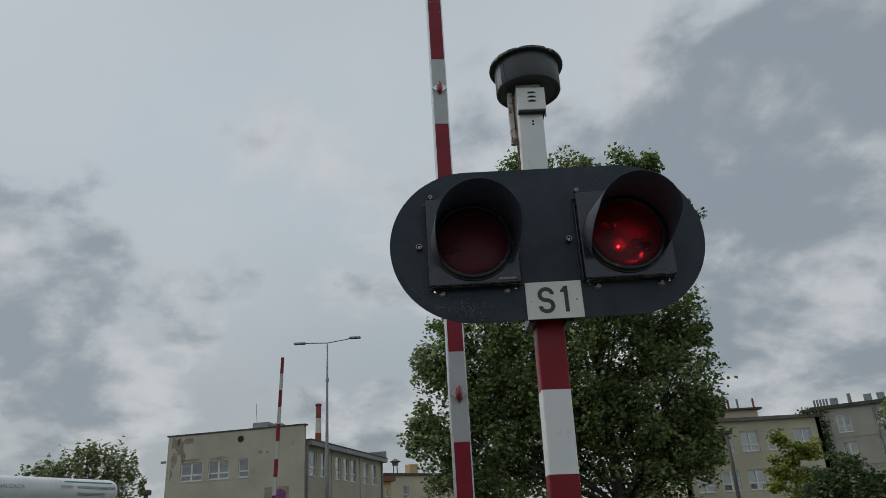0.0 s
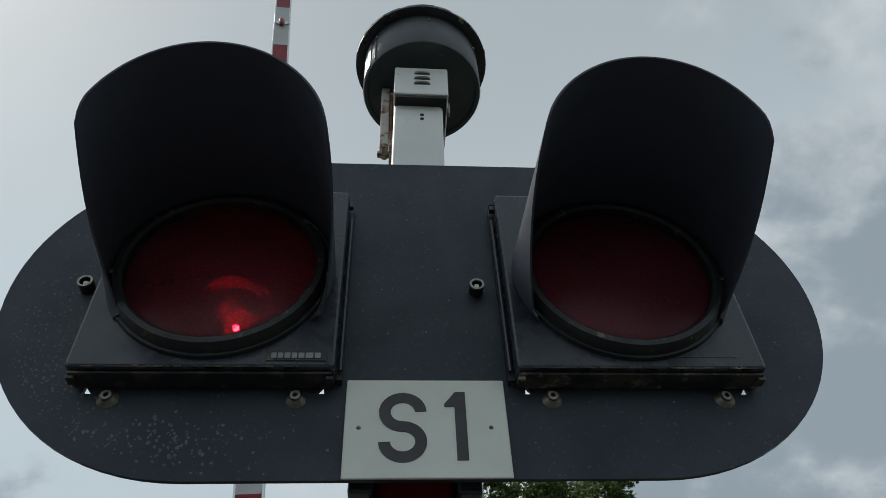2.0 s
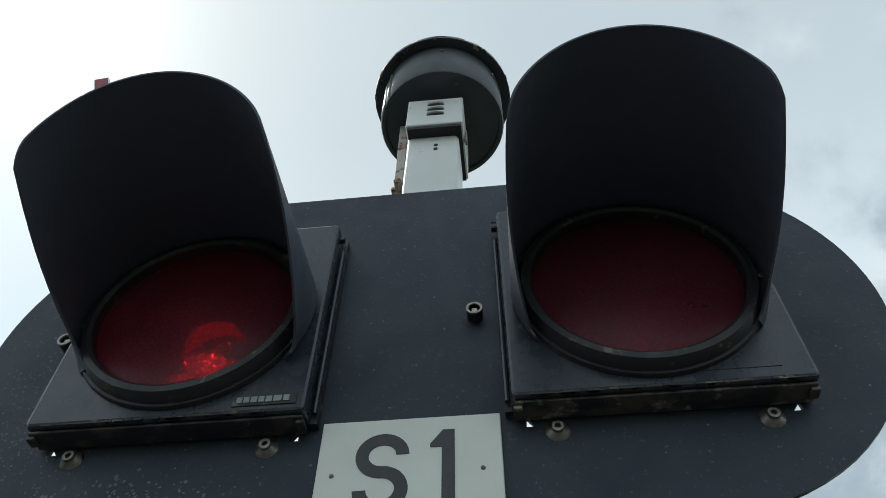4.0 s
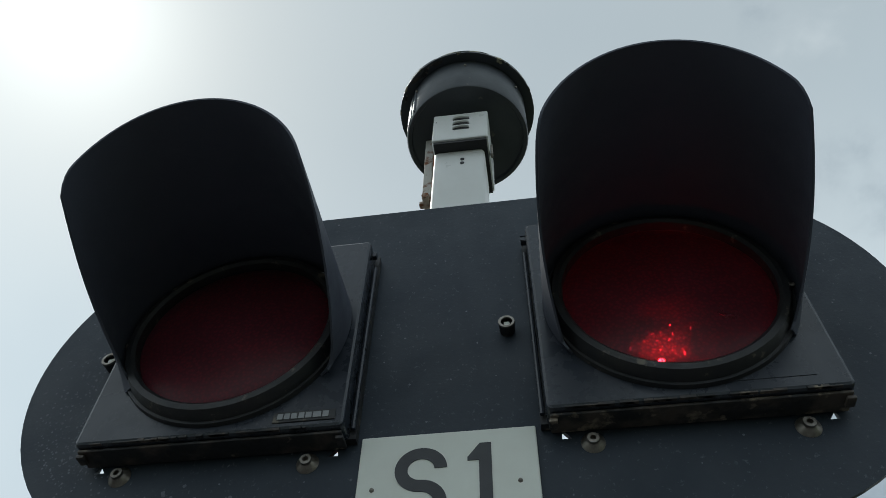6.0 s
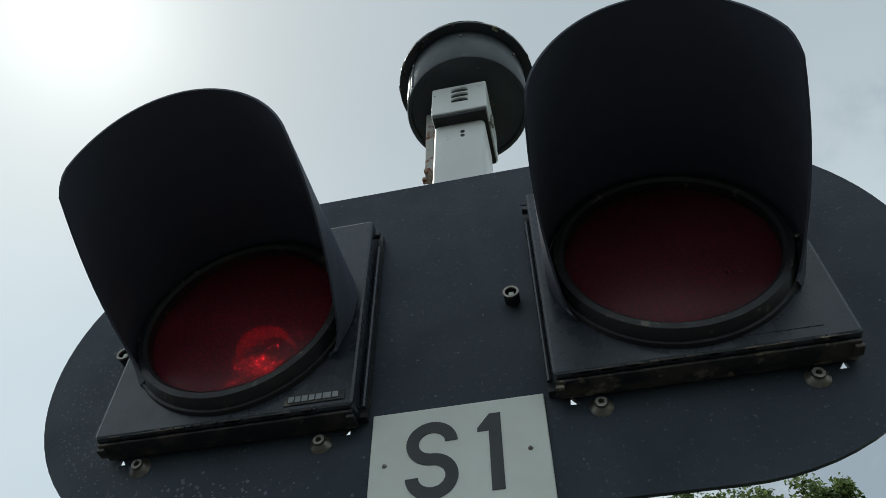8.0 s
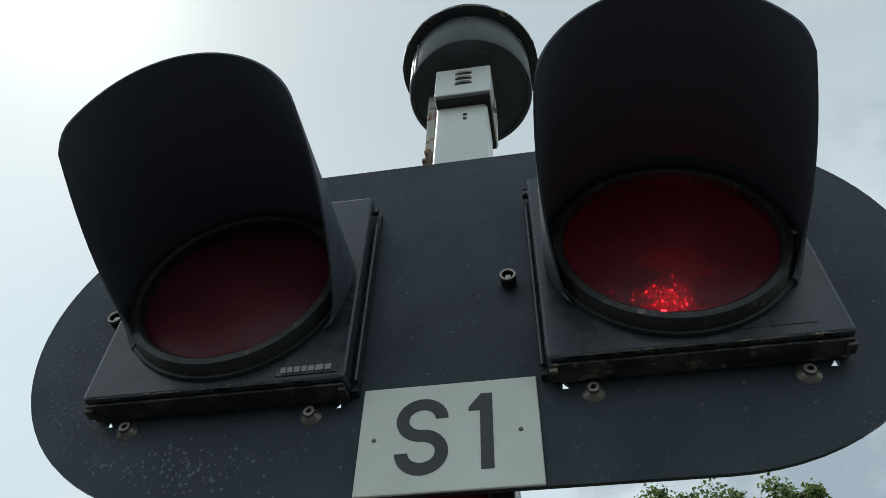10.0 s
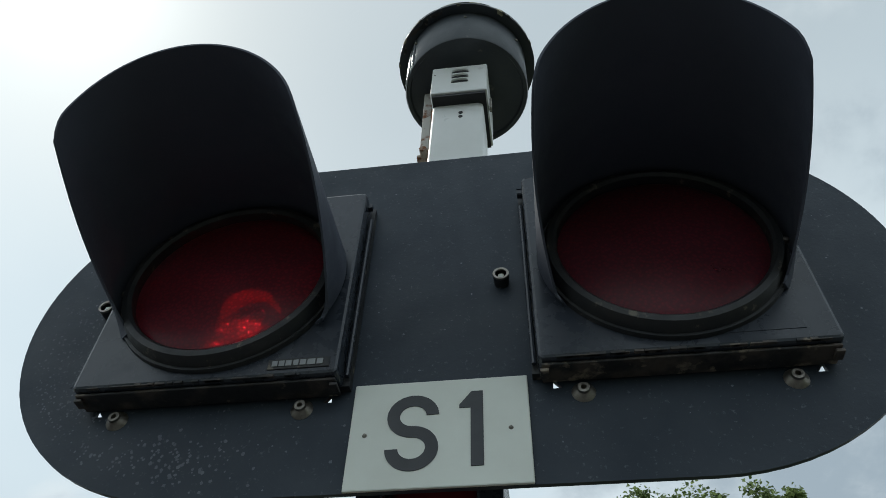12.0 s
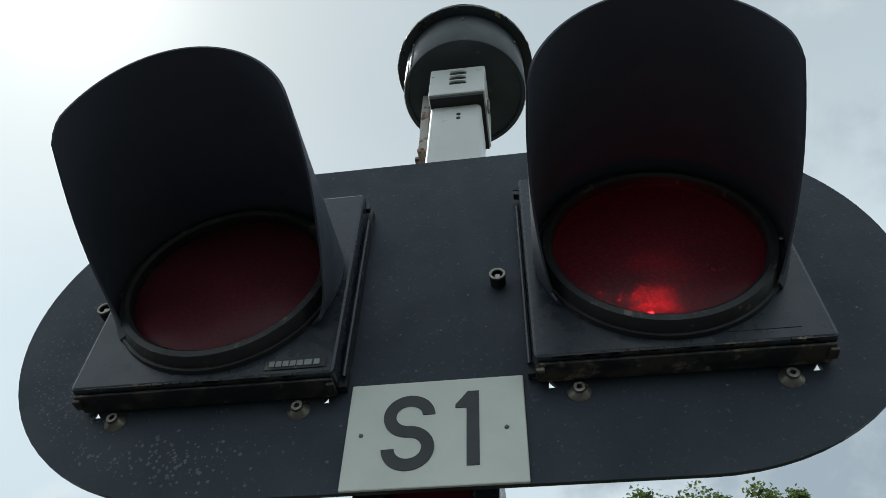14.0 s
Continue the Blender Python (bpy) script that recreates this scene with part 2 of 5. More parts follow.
BARK = material("bark", (0.09, 0.075, 0.06), 0.95, other=(0.05, 0.043, 0.036), scale=4, fine=20, bump=0.8, depth=0.03)
TANK = material("white_tank_paint", (0.66, 0.68, 0.70), 0.35, other=(0.58, 0.60, 0.62), scale=2, coat=0.3)
BLUE = material("sign_blue", (0.02, 0.08, 0.36), 0.4)
SIGNRED = material("sign_red", (0.45, 0.02, 0.03), 0.4)
TEAL = material("teal_panel", (0.10, 0.38, 0.36), 0.6)
TILE = material("red_roof_edge", (0.25, 0.09, 0.06), 0.8)


def leaf_material(name, dark, light):
    mat = bpy.data.materials.new(name)
    mat.use_nodes = True
    n, l = mat.node_tree.nodes, mat.node_tree.links
    b = n["Principled BSDF"]
    geo = n.new("ShaderNodeNewGeometry")
    mix = n.new("ShaderNodeMix")
    mix.data_type = "RGBA"
    l.new(geo.outputs["Random Per Island"], mix.inputs[0])
    mix.inputs[6].default_value, mix.inputs[7].default_value = (*dark, 1), (*light, 1)
    l.new(mix.outputs[2], b.inputs["Base Color"])
    b.inputs["Roughness"].default_value = 0.5
    b.inputs["Specular IOR Level"].default_value = 0.35
    thin = n.new("ShaderNodeBsdfTranslucent")
    l.new(mix.outputs[2], thin.inputs[0])
    add = n.new("ShaderNodeMixShader")
    add.inputs[0].default_value = 0.35
    l.new(b.outputs[0], add.inputs[1])
    l.new(thin.outputs[0], add.inputs[2])
    l.new(add.outputs[0], n["Material Output"].inputs[0])
    return mat


LEAF = leaf_material("maple_leaf", (0.055, 0.085, 0.032), (0.31, 0.39, 0.155))
LEAF_PALE = leaf_material("willow_leaf", (0.12, 0.155, 0.075), (0.24, 0.29, 0.14))
LEAF_WILLOW = leaf_material("silver_leaf", (0.15, 0.185, 0.085), (0.31, 0.35, 0.18))
LEAF_YELLOW = leaf_material("yellow_green_leaf", (0.16, 0.20, 0.035), (0.34, 0.37, 0.08))
LEAF_DARK = leaf_material("dark_leaf", (0.045, 0.075, 0.027), (0.09, 0.14, 0.05))


def glass_material():
    mat = bpy.data.materials.new("window_glass")
    mat.use_nodes = True
    n, l = mat.node_tree.nodes, mat.node_tree.links
    gloss = n.new("ShaderNodeBsdfGlossy")
    gloss.inputs["Roughness"].default_value = 0.03
    clear = n.new("ShaderNodeBsdfTransparent")
    facing = n.new("ShaderNodeLayerWeight")
    facing.inputs[0].default_value = 0.2
    amount = n.new("ShaderNodeMapRange")
    l.new(facing.outputs["Facing"], amount.inputs[0])
    amount.inputs[3].default_value, amount.inputs[4].default_value = 0.05, 0.7
    mix = n.new("ShaderNodeMixShader")
    l.new(amount.outputs[0], mix.inputs[0])
    l.new(clear.outputs[0], mix.inputs[1])
    l.new(gloss.outputs[0], mix.inputs[2])
    l.new(mix.outputs[0], n["Material Output"].inputs[0])
    return mat


GLASS = glass_material()


def lens_material():
    """Dusty red signal lens: clear red, a little scattering, a gloss and a fine honeycomb relief."""
    mat = bpy.data.materials.new("red_lens")
    mat.use_nodes = True
    n, l = mat.node_tree.nodes, mat.node_tree.links
    tc = n.new("ShaderNodeTexCoord")
    cells = n.new("ShaderNodeTexVoronoi")
    cells.inputs["Scale"].default_value = 260
    l.new(tc.outputs["Object"], cells.inputs["Vector"])
    dirt = n.new("ShaderNodeTexNoise")
    dirt.inputs["Scale"].default_value, dirt.inputs["Detail"].default_value = 14, 6
    l.new(tc.outputs["Object"], dirt.inputs["Vector"])
    bump = n.new("ShaderNodeBump")
    bump.inputs["Strength"].default_value, bump.inputs["Distance"].default_value = 0.10, 0.0005
    l.new(cells.outputs["Distance"], bump.inputs["Height"])
    ramp = n.new("ShaderNodeMapRange")
    l.new(cells.outputs["Distance"], ramp.inputs[0])
    ramp.inputs[1].default_value, ramp.inputs[2].default_value = 0.1, 0.6
    tint = n.new("ShaderNodeMix")
    tint.data_type = "RGBA"
    l.new(ramp.outputs[0], tint.inputs[0])
    tint.inputs[6].default_value, tint.inputs[7].default_value = (0.92, 0.07, 0.13, 1), (0.66, 0.03, 0.06, 1)
    clear = n.new("ShaderNodeBsdfTransparent")
    l.new(tint.outputs[2], clear.inputs[0])
    dull = n.new("ShaderNodeBsdfDiffuse")
    dull.inputs[0].default_value = (0.50, 0.105, 0.155, 1)
    through_ = n.new("ShaderNodeBsdfTranslucent")
    cell_glow = n.new("ShaderNodeMix")
    cell_glow.data_type = "RGBA"
    l.new(ramp.outputs[0], cell_glow.inputs[0])
    cell_glow.inputs[6].default_value, cell_glow.inputs[7].default_value = (0.55, 0.012, 0.035, 1), (0.07, 0.002, 0.006, 1)
    l.new(cell_glow.outputs[2], through_.inputs[0])
    soft = n.new("ShaderNodeMixShader")
    soft.inputs[0].default_value = 0.5
    l.new(dull.outputs[0], soft.inputs[1])
    l.new(through_.outputs[0], soft.inputs[2])
    share = n.new("ShaderNodeMapRange")
    l.new(dirt.outputs[0], share.inputs[0])
    for i, v in enumerate((0.3, 0.7, 0.30, 0.46)):
        share.inputs[1 + i].default_value = v
    body = n.new("ShaderNodeMixShader")
    l.new(share.outputs[0], body.inputs[0])
    l.new(clear.outputs[0], body.inputs[1])
    l.new(soft.outputs[0], body.inputs[2])
    gloss = n.new("ShaderNodeBsdfGlossy")
    gloss.inputs["Roughness"].default_value = 0.30
    l.new(bump.outputs[0], gloss.inputs["Normal"])
    fres = n.new("ShaderNodeFresnel")
    fres.inputs[0].default_value = 1.25
    top = n.new("ShaderNodeMixShader")
    l.new(fres.outputs[0], top.inputs[0])
    l.new(body.outputs[0], top.inputs[1])
    l.new(gloss.outputs[0], top.inputs[2])
    l.new(top.outputs[0], n["Material Output"].inputs[0])
    return mat


LENS = lens_material()


def glow_material(name, colour, strength):
    mat = bpy.data.materials.new(name)
    mat.use_nodes = True
    b = mat.node_tree.nodes["Principled BSDF"]
    b.inputs["Base Color"].default_value = (*colour, 1)
    b.inputs["Emission Color"].default_value = (*colour, 1)
    b.inputs["Emission Strength"].default_value = strength
    return mat


BULB = glow_material("glowing_bulb", (1.0, 0.075, 0.095), 92.0)


def frost_material():
    """Dusty frosted plastic: half scattering back, half letting light through."""
    mat = bpy.data.materials.new("frosted_plastic")
    mat.use_nodes = True
    n, l = mat.node_tree.nodes, mat.node_tree.links
    tc = n.new("ShaderNodeTexCoord")
    dust = n.new("ShaderNodeTexNoise")
    dust.inputs["Scale"].default_value, dust.inputs["Detail"].default_value = 180, 5
    l.new(tc.outputs["Object"], dust.inputs["Vector"])
    mix = n.new("ShaderNodeMix")
    mix.data_type = "RGBA"
    l.new(dust.outputs[0], mix.inputs[0])
    mix.inputs[6].default_value, mix.inputs[7].default_value = (0.92, 0.88, 0.85, 1), (0.55, 0.50, 0.47, 1)
    back, thin = n.new("ShaderNodeBsdfDiffuse"), n.new("ShaderNodeBsdfTranslucent")
    both_ = n.new("ShaderNodeMixShader")
    both_.inputs[0].default_value = 0.55
    for k, sh in enumerate((back, thin)):
        l.new(mix.outputs[2], sh.inputs[0])
        l.new(sh.outputs[0], both_.inputs[1 + k])
    l.new(both_.outputs[0], n["Material Output"].inputs[0])
    return mat


# also on the added strips and discs that catch the bulb's light
FROST = frost_material()
SMALL_RED = material("small_red_lens", (0.26, 0.012, 0.022), 0.25, other=(0.19, 0.009, 0.016), scale=40, coat=0.5)


# ---- mesh helpers ----
def link(name, bm, mat, parent=None, label="", smooth=False):
    me = bpy.data.meshes.new(name)
    bmesh.ops.recalc_face_normals(bm, faces=bm.faces)
    bm.to_mesh(me)
    bm.free()
    if smooth:
        me.set_sharp_from_angle(angle=radians(40)) if smooth == "auto" else None
        for p in me.polygons:
            p.use_smooth = True
        if smooth == "auto":
            me.set_sharp_from_angle(angle=radians(40))
    me.materials.append(mat)
    ob = new(name, me)
    if parent:
        ob.parent = parent
    return tagged(ob, label)


def part(name, bm, mat, parent, label="", smooth=False):
    return link(name, bm, mat, parent, label, smooth)


def thing(name, label, category, group="", at=(0, 0, 0), kind=""):
    ob = new(name)
    ob.empty_display_size = 0.05
    ob.location = at
    return tagged(ob, label, category, group, kind)


def add_box(bm, x0, x1, y0, y1, z0, z1, bevel=0.0, m=None, segs=2):
    r = bmesh.ops.create_cube(bm, size=1.0)
    vs = r["verts"]
    for v in vs:
        v.co = Vector(((x0 + x1) / 2 + v.co.x * (x1 - x0), (y0 + y1) / 2 + v.co.y * (y1 - y0), (z0 + z1) / 2 + v.co.z * (z1 - z0)))
    if m is not None:
        bmesh.ops.transform(bm, matrix=m, verts=vs)
    if bevel:
        es = list({e for v in vs for e in v.link_edges})
        bmesh.ops.bevel(bm, geom=es, offset=bevel, segments=segs, affect="EDGES", profile=0.5)


def box(x0, x1, y0, y1, z0, z1, bevel=0.0, m=None, segs=2):
    bm = bmesh.new()
    add_box(bm, x0, x1, y0, y1, z0, z1, bevel, m, segs)
    return bm


def add_tube(bm, path, radii, sides=10, cap=True):
    rings = []
    path = [Vector(p) for p in path]
    for i, p in enumerate(path):
        d = (path[min(i + 1, len(path) - 1)] - path[max(i - 1, 0)]).normalized()
        a = d.orthogonal().normalized()
        if abs(d.z) < 0.99:
            a = Vector((0, 0, 1)).cross(d).normalized()
        b = d.cross(a)
        r = radii[i] if isinstance(radii, (list, tuple)) else radii
        rings.append([bm.verts.new(p + a * math.cos(2 * math.pi * k / sides) * r + b * math.sin(2 * math.pi * k / sides) * r) for k in range(sides)])
    for u, v in zip(rings, rings[1:]):
        for k in range(sides):
            bm.faces.new((u[k], u[(k + 1) % sides], v[(k + 1) % sides], v[k]))
    if cap:
        bm.faces.new(rings[0][::-1])
        bm.faces.new(rings[-1])


def tube(path, radii, sides=10):
    bm = bmesh.new()
    add_tube(bm, path, radii, sides)
    return bm


def lathe(profile, axis="z", sides=48, centre=(0, 0, 0), close=False):
    """Turn a profile of (radius, height) about an axis."""
    bm = bmesh.new()
    rings = []
    for r, h in profile:
        if r < 1e-6:
            p = (0, 0, h) if axis == "z" else (0, h, 0)
            rings.append([bm.verts.new(Vector(p) + Vector(centre))])
            continue
        ring = []
        for k in range(sides):
            a = 2 * math.pi * k / sides
            p = (r * math.cos(a), r * math.sin(a), h) if axis == "z" else (r * math.cos(a), h, r * math.sin(a))
            ring.append(bm.verts.new(Vector(p) + Vector(centre)))
        rings.append(ring)
    pairs = list(zip(rings, rings[1:])) + ([(rings[-1], rings[0])] if close else [])
    for u, v in pairs:
        for k in range(sides):
            k2 = (k + 1) % sides
            if len(u) == 1 and len(v) == 1:
                continue
            if len(u) == 1:
                bm.faces.new((u[0], v[k], v[k2]))
            elif len(v) == 1:
                bm.faces.new((u[k], u[k2], v[0]))
            else:
                bm.faces.new((u[k], u[k2], v[k2], v[k]))
    return bm


def sheet_with_holes(loops, y0, y1):
    """A flat plate in the x-z plane with the first loop as outline and the others as openings."""
    bm = bmesh.new()
    edges = []
    for loop in loops:
        vs = [bm.verts.new((x, y0, z)) for x, z in loop]
        edges += [bm.edges.new((a, b)) for a, b in zip(vs, vs[1:] + vs[:1])]
    bmesh.ops.triangle_fill(bm, edges=edges, use_beauty=True)
    faces = list(bm.faces)
    r = bmesh.ops.extrude_face_region(bm, geom=faces)
    bmesh.ops.translate(bm, verts=[g for g in r["geom"] if isinstance(g, bmesh.types.BMVert)], vec=(0, y1 - y0, 0))
    return bm


def text_part(body, size, m, mat, parent, name="lettering", offset=0.0, extrude=0.0004, spacing=1.0):
    cu = bpy.data.curves.new("letters", "FONT")
    cu.body, cu.size, cu.extrude, cu.offset, cu.align_x, cu.align_y = body, size, extrude, offset, "CENTER", "CENTER"
    cu.space_character = spacing
    tmp = bpy.data.objects.new("letters", cu)
    me = bpy.data.meshes.new_from_object(tmp)
    bpy.data.objects.remove(tmp)
    me.transform(m)
    me.materials.append(mat)
    ob = new(name, me)
    ob.parent = parent
    return ob


# ---- ground ----
def polar(az, d, el=None):
    x, y = EYE[0] + d * math.sin(radians(az)), EYE[1] + d * math.cos(radians(az))
    return (x, y) if el is None else Vector((x, y, EYE[2] + d * math.tan(radians(el))))


bm = bmesh.new()
bmesh.ops.create_grid(bm, x_segments=2, y_segments=2, size=1500)
bmesh.ops.translate(bm, verts=bm.verts, vec=(0, 0, GROUND))
tagged(link("ground", bm, GRASS), "flat grassy ground around the crossing", "ground", kind="structure")
tagged(link("road", box(-60, -0.9, -6, 2.6, GROUND - 0.1, GROUND + 0.03), ASPHALT), "grey worn asphalt road past the signal post", "road", kind="structure")
tagged(link("pavement", box(-0.75, 3.2, -8, 1.6, GROUND - 0.1, GROUND + 0.08, 0.01), ASPHALT), "asphalt footway under the signal post", "pavement", kind="structure")

# ---- signal head ----
LEAN = pose(0, 0, 0, 0, 1.1, 0)
post = thing("signal_post", "square red and white banded steel signal post", "signal post", at=(0.0, 0.093, 0.1))
post.matrix_basis = Matrix.Translation((-0.007, 0.093, 0.1)) @ LEAN
H = 0.042
zs = [(GROUND - 0.1, -1.70, WHITE), (-1.70, -1.235, RED), (-1.235, -1.0, WHITE), (-1.0, -0.537, RED), (-0.537, -0.305, WHITE), (-0.305, 0.02, RED), (0.02, 0.725, WHITE)]
for z0, z1, mat in zs:
    bm = bmesh.new()
    add_box(bm, -H, H, -H, H, z0 - 0.1, z1 - 0.1)
    es = [e for e in bm.edges if abs(e.verts[0].co.z - e.verts[1].co.z) > 0.01]
    bmesh.ops.bevel(bm, geom=es, offset=0.008, segments=3, affect="EDGES", profile=0.5)
    part("post_band", bm, mat, post, "red band" if mat == RED else "white band", smooth="auto")
# near-black discs paint the shade inside two small holes
for z in (0.570, 0.5815):
    part("rivet_hole", lathe([(0.0, -H - 0.001), (0.0035, -H - 0.001), (0.0035, -H + 0.002)], "y", 10, (0.006, 0, z - 0.1)), DARK_AND_SHADE, post, "dark disc painting the shade inside a small hole")
vent = part("vent_box", box(-0.0430, 0.0505, -0.0625, 0.05, 0.514, 0.600, 0.003), WHITE, post, "white sheet metal cover with louvres")
# solid near-black block in place of the shade under the cover
part("vent_shade", box(-0.0400, 0.0475, -0.0595, 0.047, 0.5075, 0.5136), DARK_AND_SHADE, post, "near-black block painting the shade under the cover")
for z in (0.5765, 0.5600, 0.5440):
    # a half-moon dark sheet, painting the mouth's shade under a pressed lip
    arc = [(0.0052 + 0.0142 * math.cos(radians(a)), z + 0.0058 * math.sin(radians(a))) for a in range(0, 181, 15)]
    part("louvre_mouth", sheet_with_holes([arc], -0.0632, -0.0622), DARK_AND_SHADE, vent, "dark sheet painting the shade inside the louvre")
    bm = bmesh.new()
    rows = [[bm.verts.new((x, y, zz + up)) for x, zz in arc] for y, up in ((-0.0622, 0.0022), (-0.0655, 0.0012), (-0.0666, 0.0002), (-0.0630, 0.0))]
    for u, v in zip(rows, rows[1:]):
        for k in range(len(u) - 1):
            bm.faces.new((u[k], u[k + 1], v[k + 1], v[k]))
    part("louvre", bm, WHITE, vent, "pressed louvre lip", smooth=True)
for x, z in ((-0.0385, 0.574), (-0.020, 0.330), (-0.0165, 0.322)):
    part("paint_chip", box(x, x + 0.0022, -0.0631 if z > 0.5 else -H - 0.0006, -0.0610 if z > 0.5 else -H + 0.001, z, z + 0.0016), GRIME, post, "small paint chip")
part("side_latch", box(0.0515, 0.055, -0.03, -0.02, 0.51, 0.54, 0.001), STEEL, post, "small steel latch")
for s in (-1, 1):
    bm = box(s * 0.054 - 0.012, s * 0.054 + 0.012, -0.075, 0.03, -0.215, -0.165, 0.003)
    part("clamp", bm, BLACK, post, "black clamp holding the board")

drum = thing("bell_drum", "dark round bell drum with flaking overhanging lid", "warning bell", at=(0.0124, 0.0997, 0.7225))
part("body", lathe([(0.0, 0.006), (0.100, 0.006), (0.102, 0.0), (0.108, 0.0), (0.110, 0.003), (0.110, 0.098), (0.0, 0.098)], sides=64), DRUM, drum, smooth="auto")
lid = part("lid", lathe([(0.106, 0.0985), (0.1245, 0.0955), (0.1275, 0.0962), (0.1275, 0.1005), (0.124, 0.1035), (0.0, 0.113)], sides=64), DRUM, drum, "overhanging lid with chipped edge", smooth="auto")
rng = random.Random(12)


def scab(r0, a0, w, d, z0, z1, mat, label):
    """A ragged crust on the lid's rim, from the angle a0 over w degrees."""
    bm = bmesh.new()
    n = max(5, int(w / 3))
    loops = []
    for k in range(n + 1):
        a = radians(a0 + w * k / n)
        edge = max(0.0, math.sin(math.pi * k / n)) ** 0.5
        ro, ri = r0 + 0.0008, r0 - d * edge * rng.uniform(0.5, 1.0) - 0.0004
        lo, hi = z0 + rng.uniform(0, 0.001), z1 - (1 - edge) * 0.5 * (z1 - z0)
        loops.append([bm.verts.new((r * math.cos(a), r * math.sin(a), z)) for r, z in ((ri, lo), (ro, lo), (ro, hi), (ri, hi))])
    for u, v in zip(loops, loops[1:]):
        for k in range(4):
            bm.faces.new((u[k], u[(k + 1) % 4], v[(k + 1) % 4], v[k]))
    bm.faces.new(loops[0])
    bm.faces.new(loops[-1])
    part("rim_crust", bm, mat, lid, label)


for a0, w, d in ((-58, 7, 0.010), (-49, 3, 0.006), (-92, 4, 0.004), (-128, 5, 0.003), (-150, 6, 0.003), (-172, 5, 0.004), (-20, 4, 0.003)):
    scab(0.1275, a0, w, d, 0.0948, 0.1020, MOSS, "pale flaking paint and lichen on the rim")
for a0, w in ((-170, 60), (-105, 40), (-60, 55), (0, 70), (80, 90)):
    scab(0.1262, a0, w, 0.009, 0.1012, 0.1052, MOSS, "lichen along the top of the rim")
for a0, w, d in ((-140, 22, 0.012), (-116, 12, 0.009), (-160, 9, 0.008)):
    scab(0.1235, a0, w, d, 0.0952, 0.0962, GRIME, "scuffed paint under the rim")
part("seam", box(-0.0885, -0.0845, -0.0705, -0.0665, 0.004, 0.096, 0.001), DRUM, drum, "riveted seam")
for dx_, dy_ in ((-0.0985, -0.050), (-0.1045, -0.034)):
    part("strap", box(-0.0008, 0.0008, -0.007, 0.007, 0.003, 0.082, 0.0005, Matrix.Translation((dx_, dy_, 0)) @ pose(0, 0, 0, 0, 0, math.degrees(math.atan2(dy_, dx_)))), EAVES, drum, "worn pale metal strap")
for a in (35, 100, 155, 220, 275, 330):
    x, y = 0.111 * math.cos(radians(a)), 0.111 * math.sin(radians(a))
    bm = bmesh.new()
    bmesh.ops.create_uvsphere(bm, u_segments=8, v_segments=5, radius=0.0028)
    bmesh.ops.translate(bm, verts=bm.verts, vec=(x, y, 0.078))
    part("rivet", bm, STEEL, drum, smooth=True)

bracket = thing("rusty_bracket", "rusty flaking steel bracket beside the post below the drum", "bracket", at=(-0.051, 0.092, 0.38))
part("flat_bar", box(-0.0115, 0.0035, -0.004, 0.022, 0.160, 0.342, 0.002), RUST_WHITE, bracket, "flaking white painted bar")
part("rust_strip", box(0.0045, 0.0090, -0.006, 0.008, -0.06, 0.325, 0.0015), RUST, bracket, "rusted strip")
part("bolt", lathe([(0, -0.02), (0.006, -0.02), (0.006, 0.006), (0, 0.006)], "y", 8, (-0.003, 0.0, 0.142)), RUST, bracket)
part("bolt", box(-0.015, 0.008, -0.006, 0.004, 0.137, 0.146, 0.002), RUST, bracket)
for z in (0.02, 0.07, 0.19, 0.26):
    bm = bmesh.new()
    bmesh.ops.create_icosphere(bm, subdivisions=1, radius=0.007)
    bmesh.ops.transform(bm, matrix=Matrix.Translation((0.0065, -0.006, z)) @ Matrix.Diagonal((0.5, 0.4, 2.0, 1)), verts=bm.verts)
    part("rust_flake", bm, RUST, bracket, smooth=True)

ZC, R_END, HALF = 0.1315, 0.2435, 0.2305
head = thing("crossing_signal", "black oval level crossing signal with two hooded red lamps", "crossing signal", at=(0, 0, 0))
outline = []
for k in range(41):
    a = radians(90 - 180 * k / 40)
    outline.append((HALF + R_END * math.cos(a), ZC + R_END * math.sin(a)))
for k in range(41):
    a = radians(270 - 180 * k / 40)
    outline.append((-HALF + R_END * math.cos(a), ZC + R_END * math.sin(a)))
holes = []
for cx in (-0.2275, 0.2275):
    holes.append([(cx - 0.117, 0.02), (cx + 0.117, 0.02), (cx + 0.117, 0.245), (cx - 0.117, 0.245)])
    for s in (-1, 1):
        x = cx + s * 0.1175
        holes.append([(x - s * 0.0045, -0.0150), (x + s * 0.0045, -0.0150), (x + s * 0.0035, -0.0050)])
board = part("backboard", sheet_with_holes([outline, *holes], -0.002, 0.003), BOARD, head, "matt black oval board with speckled dirt", smooth=False)

